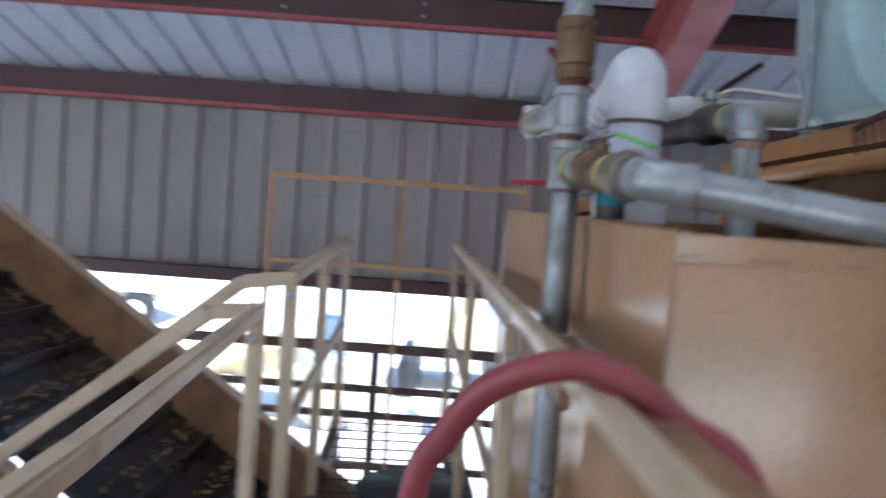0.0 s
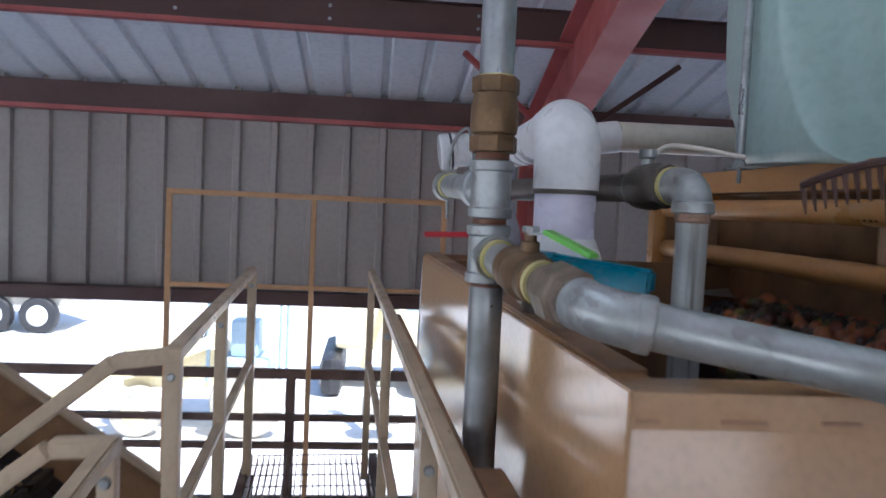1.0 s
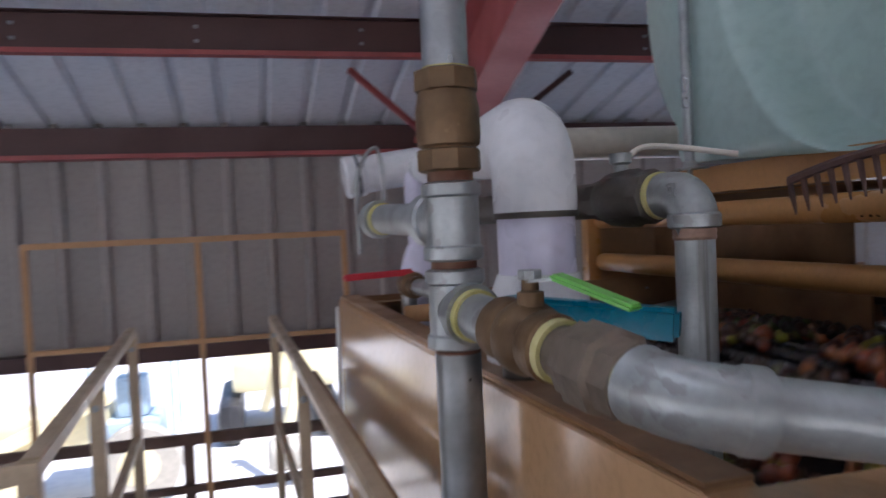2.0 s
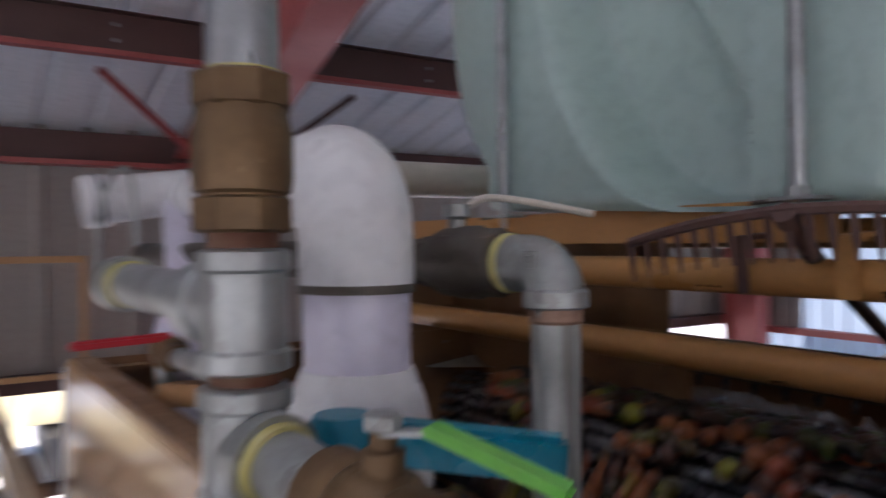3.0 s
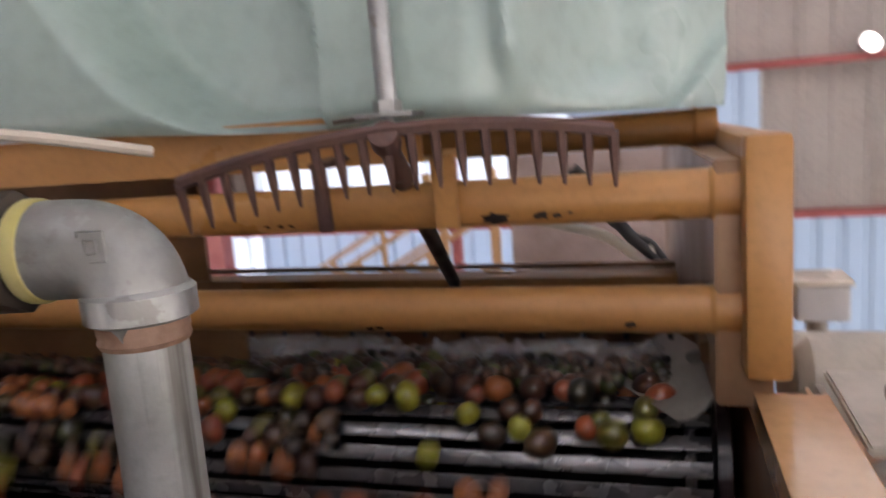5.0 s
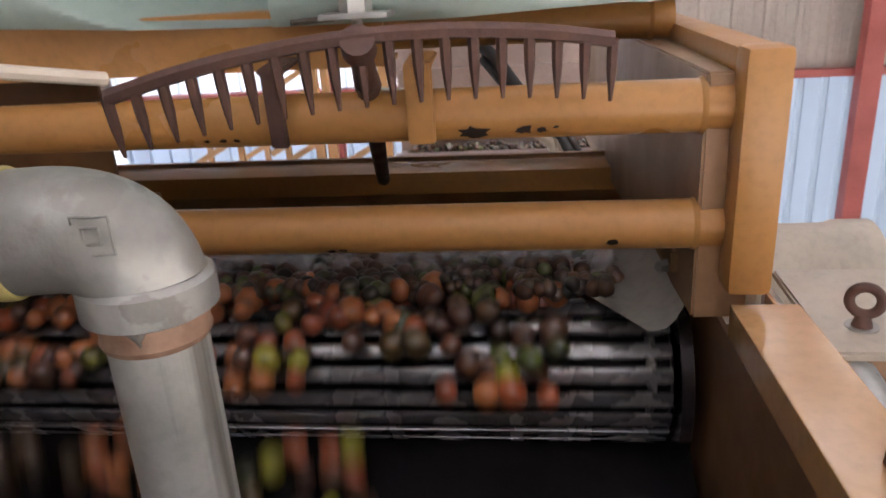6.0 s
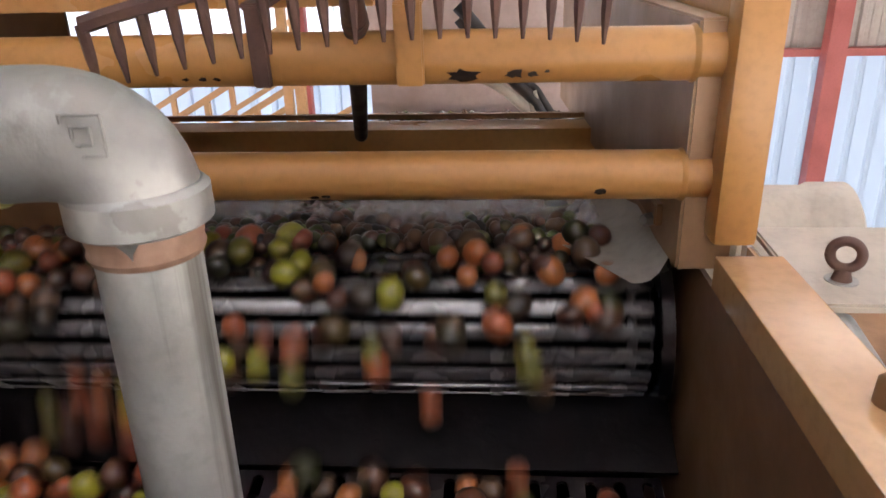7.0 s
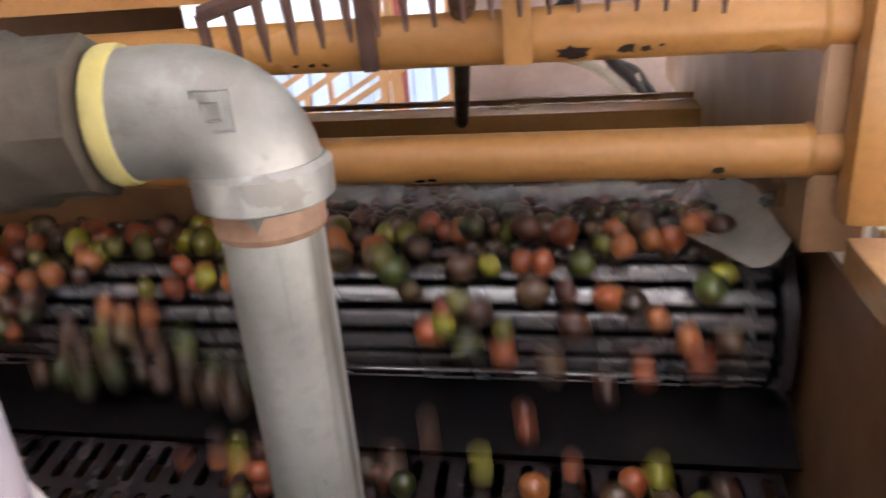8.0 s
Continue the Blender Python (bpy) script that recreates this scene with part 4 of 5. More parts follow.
def pipes():
    X, Y = 0.600, 1.615
    R = 0.0285
    st = thing("standpipe", (X, Y, 2.65), "galvanised standpipe with tees and a bronze check valve", "pipe")
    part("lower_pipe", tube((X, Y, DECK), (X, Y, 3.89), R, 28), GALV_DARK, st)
    part("upper_pipe", tube((X, Y, 4.22), (X, Y, 5.9), R, 28), GALV, st)
    cv = part("check_valve", lathe((X, Y, 4.112), (X, Y, 4.236), [(0, 0.030), (0.02, 0.034), (0.24, 0.034), (0.26, 0.038), (0.34, 0.0395), (0.62, 0.0395), (0.70, 0.037), (0.76, 0.036), (0.98, 0.036), (1, 0.031)], 30), BRASS, st, "weathered bronze check valve")
    part("hex", hexnut((X, Y, 4.112), (X, Y, 4.140), 0.040), BRASS, cv)
    part("hex", hexnut((X, Y, 4.208), (X, Y, 4.236), 0.040), BRASS, cv)
    for z in (4.105, 3.998, 3.890):
        part("rusty_thread", tube((X, Y, z - 0.007), (X, Y, z + 0.007), R * 0.99, 24), RUST, st)
    part("yellow_joint", tube((X, Y, 4.234), (X, Y, 4.239), R * 1.04, 24), TAPE, st)
    collar = [(0, 0.030), (0.03, 0.037), (0.17, 0.037), (0.2, 0.0335), (0.8, 0.0335), (0.83, 0.037), (0.97, 0.037), (1, 0.030)]
    t1 = part("upper_tee", lathe((X, Y, 4.003), (X, Y, 4.100), collar, 28), GALV_DIRTY, st)
    part("branch", lathe((X, Y, 4.055), (X - 0.012, Y + 0.065, 4.055), [(0, 0.030), (0.6, 0.032), (0.65, 0.036), (1, 0.036)], 24), GALV_DIRTY, t1)
    part("branch_nipple", tube((X - 0.012, Y + 0.06, 4.055), (X - 0.04, Y + 0.26, 4.062), 0.023, 24), GALV_DIRTY, t1)
    part("tape", tube((X - 0.039, Y + 0.252, 4.062), (X - 0.041, Y + 0.265, 4.062), 0.025, 24), TAPE, t1)
    part("cap", lathe((X - 0.041, Y + 0.265, 4.062), (X - 0.046, Y + 0.30, 4.062), [(0, 0.030), (0.8, 0.030), (1, 0.025)], 24), GALV_DIRTY, t1)
    t2 = part("lower_tee", lathe((X, Y, 3.895), (X, Y, 3.994), collar, 28), GALV_DIRTY, st)
    # the side run: nipple, ball valve, union, elbow and the long pipe
    E = Vector((0.676, 1.237, 3.901))
    A = Vector((X, Y, 3.945))
    D = (E - A)
    at = lambda f: A + D * f
    part("branch", lathe(at(0), at(0.12), [(0, 0.030), (0.6, 0.0335), (0.7, 0.037), (1, 0.037)], 24), GALV_DIRTY, t2)
    part("tape", tube(at(0.12), at(0.145), 0.0315, 24), TAPE, t2)
    run = thing("side_pipe_run", at(0.24), "galvanised side pipe with a bronze ball valve and union", "pipe")
    part("nipple", tube(at(0.12), at(0.30), 0.0275, 24), GALV_DIRTY, run)
    bv = part("ball_valve", lathe(at(0.285), at(0.56), [(0, 0.031), (0.03, 0.035), (0.24, 0.035), (0.30, 0.033), (0.4, 0.039), (0.6, 0.039), (0.72, 0.033), (0.76, 0.035), (0.97, 0.035), (1, 0.031)], 28), BRASS, run, "weathered bronze ball valve")
    m = at(0.445)
    part("stem", lathe(m + Vector((0, 0, 0.035)), m + Vector((0, 0, 0.070)), [(0, 0.014), (0.4, 0.014), (0.45, 0.009), (1, 0.009)], 12), BRASS, bv)
    part("stem_nut", hexnut(m + Vector((0, 0, 0.062)), m + Vector((0, 0, 0.072)), 0.013), GALV_DIRTY, bv)
    lv = bmesh.new()
    tip = Vector((0.700, 1.347, 3.962))
    root = m + Vector((0, 0, 0.060))
    mid = root.lerp(tip, 0.25) + Vector((0, 0, 0.012))
    bar(lv, mid, tip, 0.024, 0.007, bevel=0.003)
    part("lever_grip", lv, GREEN, bv, "green vinyl lever grip")
    part("lever_root", bar(bmesh.new(), root, mid + (tip - mid) * 0.08, 0.018, 0.003, bevel=0.001), GALV_DIRTY, bv)
    part("tape", tube(at(0.555), at(0.585), 0.032, 24), TAPE, run)
    part("short_nipple", tube(at(0.57), at(0.67), 0.027, 24), UNION, run)
    un = part("union", lathe(at(0.64), at(0.865), [(0, 0.032), (0.05, 0.037), (0.22, 0.037), (0.26, 0.0425), (0.66, 0.0425), (0.70, 0.036), (0.97, 0.036), (1, 0.032)], 8), UNION, run, "octagonal pipe union")
    part("tape", tube(at(0.86), at(0.885), 0.032, 24), TAPE, run)
    F = Vector((0.95, 1.153, 3.858))
    G = F + (F - E) * 1.3
    el = bend(at(0.87), E, E.lerp(F, 0.20), 0.045, 12)
    part("elbow", sweep(bmesh.new(), el, [0.0345, *([0.0330] * 11), 0.0332, 0.0335, 0.0335][:len(el)], 28), GALV_DIRTY, run)
    part("elbow_collar", tube(E.lerp(F, 0.135), E.lerp(F, 0.21), 0.0352, 28, 0.003), GALV_DIRTY, run)
    # The duller steel here stands in for shadow on the long pipe.
    part("long_pipe", tube(E.lerp(F, 0.2), G, 0.0285, 28), GALV_DIRTY, run)
    # drop pipe into the washer: black fitting, yellow joint, elbow and pipe
    P = Vector((0.984, 1.687, 0))
    dp = thing("drop_pipe", (P.x, P.y, 3.3), "galvanised drop pipe with an elbow, standing in the washer", "pipe")
    H = Vector((P.x, P.y, 4.078))
    back = Vector((-0.19, 0.98, 0)).normalized()
    part("down_pipe", tube((P.x, P.y, 2.755), (P.x, P.y, 4.025), 0.0285, 28), STREAKED, dp)
    part("rusty_thread", lathe((P.x, P.y, 4.010), (P.x, P.y, 4.029), [(0, 0.0300), (0.2, 0.0316), (0.4, 0.0304), (0.6, 0.0314), (1, 0.0302)], 28), CORRODED, dp)
    el = [Vector((P.x, P.y, 4.028))] + bend((P.x, P.y, 4.045), H, H + back * 0.062, 0.045, 14)
    e = part("elbow", sweep(bmesh.new(), el, [0.036] + [0.0345] * (len(el) - 1), 32), GALV_DIRTY, dp, "spotted galvanised elbow")
    part("collar", lathe((P.x, P.y, 4.027), (P.x, P.y, 4.050), [(0, 0.034), (0.1, 0.038), (0.85, 0.038), (1, 0.0345)], 32), GALV_DIRTY, e)
    mk = bmesh.new()
    c = Vector((P.x - 0.0345, P.y + 0.004, 4.083))
    for s, mk in ((0.010, mk), (0.0045, bmesh.new())):
        ring = [c + Vector((-0.0004 + (s * a) ** 2 / 0.069, s * a, s * b)) for a, b in ((0, -1), (-1, -1), (-1, 0), (-1, 1), (0, 1), (1, 1), (1, 0), (1, -1), (0.02, -1))]
        sweep(mk, ring, 0.0011, 6)
        part("cast_mark", mk, GALV_DIRTY, e)
    part("yellow_joint", tube(H + back * 0.061, H + back * 0.074, 0.0368, 28, 0.003), TAPE, dp)
    vb = part("black_valve", lathe(H + back * 0.076, H + back * 0.225, [(0, 0.038), (0.02, 0.043), (0.22, 0.043), (0.26, 0.047), (0.55, 0.047), (0.72, 0.036), (1, 0.034)], 8), BLACKIRON, dp, "black iron check valve")
    part("black_body", lathe(H + back * 0.115, H + back * 0.20, [(0, 0.040), (0.2, 0.0465), (0.7, 0.045), (1, 0.035)], 24), BLACKIRON, vb)
    part("black_pipe", tube(H + back * 0.21, H + back * 1.2, 0.031, 24), BLACKIRON, dp)
    lever = part("tap_lever", sweep(bmesh.new(), spline([H + back * 0.16 + Vector((0, 0, 0.045)), H + back * 0.17 + Vector((0.05, -0.01, 0.085)), H + back * 0.13 + Vector((0.16, -0.05, 0.062))], 8), 0.005, 8), CREAM, vb, "cream tap lever")
    part("tap_stem", lathe(H + back * 0.16 + Vector((0, 0, 0.035)), H + back * 0.16 + Vector((0, 0, 0.075)), [(0, 0.012), (0.5, 0.012), (0.6, 0.018), (1, 0.018)], 10), GALV_DIRTY, vb)
    # red lever valve further back
    rv = thing("red_lever_valve", (0.66, 2.33, 3.9), "small valve with a red lever", "valve")
    part("body", lathe((0.70, 2.28, 3.92), (0.70, 2.42, 3.92), [(0, 0.022), (0.3, 0.022), (0.35, 0.03), (0.65, 0.03), (0.7, 0.022), (1, 0.022)], 16), BRASS, rv)
    part("lever", bar(bmesh.new(), (0.70, 2.34, 3.950), (0.545, 2.332, 3.945), 0.024, 0.014, bevel=0.004), REDV, rv, "red vinyl lever")
    part("pipe", tube((0.70, 2.3, 3.92), (0.72, 1.84, 3.92), 0.018, 16), GALV_DIRTY, rv)
    part("riser", tube((0.70, 2.39, 3.91), (0.72, 2.40, 2.76), 0.018, 16), GALV_DIRTY, rv)


def pvc():
    C = Vector((0.763, 1.750, 0))
    p = thing("pvc_drain_line", (C.x, C.y, 3.4), "white plastic drain line with a large elbow", "pipe")
    part("downpipe", tube((C.x, C.y, 2.76), (C.x, C.y, 4.06), 0.057, 36), PVC_LILAC, p)
    part("socket", lathe((C.x, C.y, 3.50), (C.x, C.y, 3.972), [(0, 0.080), (0.78, 0.080), (0.87, 0.078), (0.93, 0.072), (0.97, 0.065), (1, 0.060)], 36), PVC, p)
    Q = Vector((C.x + 0.05, C.y + 0.25, 4.20))
    el = [Vector((C.x, C.y, 4.055))] + bend((C.x, C.y, 4.08), (C.x, C.y, 4.175), (C.x + 0.03, C.y + 0.22, 4.185), 0.085, 14)
    part("elbow", sweep(bmesh.new(), el, [0.061] + [0.0615] * (len(el) - 1), 36), PVC, p)
    part("band", tube((C.x, C.y, 4.052), (C.x, C.y, 4.061), 0.0626, 36), BLACKIRON, p, "thin dark band clamp")
    part("link", tube((C.x + 0.03, C.y + 0.2, 4.185), (C.x + 0.11, 2.90, 4.22), 0.057, 30), PVC, p)
    h = thing("pvc_header", (1.2, 2.92, 4.2), "white plastic header pipe behind the washer", "pipe")
    hz = lambda x: 4.205 + 0.14 * (x - 0.64)
    part("header", tube((0.645, 2.92, hz(0.645)), (1.25, 2.92, hz(1.25)), 0.055, 30), PVC, h)
    part("header_end", lathe((0.630, 2.92, hz(0.63)), (0.69, 2.92, hz(0.69)), [(0, 0.056), (0.1, 0.062), (0.9, 0.062), (1, 0.056)], 30), PVC, h)
    part("black_ring", tube((0.664, 2.92, hz(0.664)), (0.672, 2.92, hz(0.672)), 0.0628, 30), BLACK, h)
    part("black_ring", tube((0.87, 2.92, hz(0.87)), (0.877, 2.92, hz(0.877)), 0.0575, 30), BLACK, h)
    part("cream_pipe", tube((1.25, 2.92, hz(1.25)), (2.6, 2.92, hz(1.25) + 0.01), 0.052, 30), CREAM, h)
    part("tee_leg", sweep(bmesh.new(), spline([(0.86, 2.92, 4.22), (0.83, 2.80, 4.14), (0.79, 2.58, 4.03), (0.782, 2.55, 3.95)], 8), 0.046, 28), PVC_LILAC, h)
    part("bulb", lathe((0.782, 2.55, 3.835), (0.782, 2.55, 4.005), [(0, 0.042), (0.1, 0.056), (0.3, 0.067), (0.55, 0.070), (0.8, 0.060), (1, 0.046)], 30), PVC_LILAC, h)
    part("stand", tube((0.782, 2.55, 2.76), (0.782, 2.55, 3.84), 0.040, 24), PVC_LILAC, h)
    part("cable", sweep(bmesh.new(), spline([(0.66, 2.86, 3.98), (0.66, 2.85, 4.2), (0.72, 2.85, 4.28), (0.74, 2.86, 4.10)], 8), 0.006, 8), GALV_DIRTY, h)
    # teal valve handle in front of the elbow
    v = thing("teal_valve", (0.67, 1.60, 3.86), "teal plastic valve handle", "valve")
    a, b = Vector((0.699, 1.648, 3.930)), Vector((0.852, 1.522, 3.915))
    part("hub", lathe((a.x, a.y, 3.87), (a.x, a.y, 3.950), [(0, 0.030), (0.6, 0.033), (0.9, 0.031), (1, 0.026)], 24), TEAL, v)
    part("grip", bar(bmesh.new(), a, b, 0.032, 0.040, bevel=0.006), TEAL, v)
    # Black iron colour stands in for the darkness inside the box.
    part("body", lathe((a.x, a.y, 2.76), (a.x, a.y, 3.88), [(0, 0.024), (0.95, 0.024), (0.97, 0.03), (1, 0.03)], 20), BLACKIRON, v)
    wood = part("wood_prop", bar(bmesh.new(), (0.69, 2.3, 3.862), (0.80, 1.95, 3.90), 0.05, 0.035, bevel=0.003), WOOD, None, "rough wooden prop lying on the box edge")
    wood["category"] = "plank"


def hose():
    pts = spline([(0.339, 1.2, 2.68), (0.339, 1.17, 3.1), (0.349, 1.14, 3.432), (0.389, 1.11, 3.533), (0.442, 1.07, 3.611), (0.522, 1.0, 3.659), (0.582, 0.97, 3.652), (0.644, 0.95, 3.612), (0.725, 0.93, 3.539), (0.755, 0.9, 3.25), (0.755, 0.88, 2.7)], 10)
    h = part("rubber_hose", sweep(bmesh.new(), pts, 0.0195, 18), HOSE, None, "dull red rubber hose draped over the handrail")
    h["category"] = "hose"
    c = part("white_cable", sweep(bmesh.new(), spline([(0.60, 2.98, 3.82), (0.59, 2.95, 3.5), (0.585, 2.85, 3.37), (0.58, 2.72, 3.36), (0.59, 2.62, 3.28), (0.60, 2.60, 3.1), (0.60, 2.6, 2.7)], 8), 0.007, 8), WHITE, None, "thin white cable hanging beside the box")
    c["category"] = "cable"


WB = (1.0, 1.095, 3.725, 3.795)


def drive():
    d = thing("drive_unit", (1.45, 1.0, 3.6), "grey drive guard with a lifting eye", "drive unit")
    part("cover", bar(bmesh.new(), (1.385, 0.985, 3.771), (1.61, 0.985, 3.779), 0.30, 0.012, bevel=0.003), GUARD, d)
    part("cover_side", bx(1.385, 1.136, 3.52, 1.61, 1.146, 3.764, bevel=0.003), GUARD, d)
    e = bmesh.new()
    ring = [Vector((1.447 + 0.007 * math.cos(a), 1.082 + 0.0155 * math.cos(a), 3.812 + 0.017 * math.sin(a))) for a in (2 * math.pi * k / 24 for k in range(25))]
    sweep(e, ring, 0.0062, 10, caps=False)
    part("lifting_eye", e, RAKE, d, "rusty lifting eye")
    part("eye_boss", lathe((1.447, 1.082, 3.776), (1.447, 1.082, 3.794), [(0, 0.013), (1, 0.008)], 14), RAKE, d)
    part("eye_washer", lathe((1.447, 1.082, 3.776), (1.447, 1.082, 3.780), [(0, 0.020), (1, 0.019)], 20), GALV_DIRTY, d)
    part("motor", lathe((1.82, 1.16, 3.690), (1.82, 0.90, 3.690), [(0, 0.05), (0.03, 0.085), (0.7, 0.085), (0.74, 0.09), (0.95, 0.09), (1, 0.07)], 32), GUARD, d)
    part("sheave_cover", lathe((1.72, 1.105, 3.735), (1.72, 1.155, 3.735), [(0, 0.062), (0.6, 0.062), (1, 0.045)], 32), GUARD, d)
    part("conduit", tube((1.02, 1.06, 3.60), (1.40, 1.11, 3.735), 0.032, 18), GALV_DIRTY, d)
    part("terminal_box", bx(2.06, WB[0], WB[2], 2.16, WB[1], WB[3], bevel=0.008), WHITE, d, "white terminal box")
    part("terminal_lid", bx(2.055, WB[0] - 0.004, WB[3], 2.165, WB[1] + 0.004, WB[3] + 0.012, bevel=0.003), CREAM, d)
    part("box_stalk", tube((2.11, 1.05, 3.49), (2.11, 1.05, WB[2]), 0.02, 12), GUARD, d)
    part("stand", bx(1.40, 0.75, 0, 2.16, 1.13, 3.5, bevel=0.01), TAN_DARK, d)
    k = part("lug_stop", lathe((1.12, 1.19, 3.826), (1.12, 1.19, 3.850), [(0, 0.015), (0.8, 0.014), (1, 0.010)], 12), TAN_DARK, None, "short rusty peg on the box edge")
    k["category"] = "peg"


tank()
rake()
pipes()
pvc()
hose()
drive()


# ---- beyond the washer ----
def far_hall():
    h = thing("receiving_hopper", (4.6, 1.5, 0), "large stained steel receiving hopper", "hopper")
    part("front", bx(4.6, 1.05, 2.3, 4.65, 2.15, 3.22), MAUVE, h, smooth=False)
    part("back", bx(4.86, 1.05, 2.3, 4.91, 2.19, 3.95), MAUVE, h, smooth=False)
    part("side", bx(4.65, 2.15, 2.3, 4.86, 2.19, 3.22), MAUVE, h, smooth=False)
    part("rim", bx(4.58, 1.03, 3.22, 4.67, 2.19, 3.25), MAUVE, h)
    part("stiffener", bx(4.83, 1.05, 3.66, 4.858, 2.19, 3.69), MAUVE, h)
    for y in (1.12, 2.1):
        part("leg", bx(4.6, y - 0.05, 0, 4.7, y + 0.05, 2.3), TAN_DARK, h)
        part("leg", bx(4.86, y - 0.05, 0, 4.91, y + 0.05, 2.3), TAN_DARK, h)
    part("heap_deck", bx(4.65, 1.05, 3.16, 4.86, 2.15, 3.19), MAUVE, h)
    rnd = random.Random(21)
    bm = bmesh.new()
    for k in range(320):
        bmesh.ops.create_icosphere(bm, subdivisions=1, radius=rnd.uniform(0.014, 0.024), matrix=Matrix.Translation((rnd.uniform(4.68, 4.84), rnd.uniform(1.08, 2.12), 3.20 + rnd.uniform(0, 0.06))))
    part("fruit_heap", bm, FRUIT_DARK, None, "heap of fruit filling the far hopper")["kind"] = "stuff"
    for x, y, z, run in ((4.3, 2.52, 3.712, 0.95), (4.3, 2.165, 3.72, 0.62), (4.9, 2.62, 3.80, 0.9)):
        g = thing("stair_rail", (x, y, 2.2), "tan pipe handrail of a far stair", "handrail", "far handrails")
        part("post", bx(x - 0.022, y - 0.022, 0, x + 0.022, y + 0.022, z + 0.2, bevel=0.003), GANTRY, g)
        part("slope_rail", bar(bmesh.new(), (x, y, z - 0.02), (x, y + run, z - 0.02 - 0.56 * run), 0.032, 0.032), GANTRY, g)
        part("low_rail", bar(bmesh.new(), (x, y, z - 0.30), (x, y + run, z - 0.30 - 0.56 * run), 0.03, 0.03), GANTRY, g)
        for k in (0.45, 0.85):
            part("baluster", bx(x - 0.014, y + run * k - 0.014, 1.8, x + 0.014, y + run * k + 0.014, z - 0.03 - 0.56 * run * k), GANTRY, g)
    o = thing("red_post", (6.2, 2.9, 0), "red-oxide steel post beyond the stair", "post")
    part("shaft", bx(6.15, 2.865, 0, 6.25, 2.935, 4.6, bevel=0.004), REDSTEEL, o)
    part("base_plate", bx(6.05, 2.73, 0.012, 6.35, 3.07, 0.03), REDSTEEL, o)
    for path, r, m in (([(1.60, 3.99), (1.545, 3.93), (1.495, 3.859), (1.433, 3.773), (1.357, 3.690), (1.30, 3.5), (1.29, 2.8), (1.29, 0.02)], 0.020, BLACK),
                       ([(1.60, 3.95), (1.50, 3.83), (1.42, 3.77), (1.35, 3.72), (1.27, 3.5), (1.25, 2.8), (1.25, 0.02)], 0.013, BLACK),
                       ([(1.95, 3.86), (1.80, 3.845), (1.661, 3.817), (1.513, 3.773), (1.418, 3.705), (1.38, 3.645), (1.36, 3.4), (1.36, 0.02)], 0.017, GUARD)):
        o = part("hose", sweep(bmesh.new(), spline([(2.9, y, z) for y, z in path], 10), r, 12), m, None, "thick hose hanging behind the washer")
        tagged(o, category="hose", group="hanging hoses")


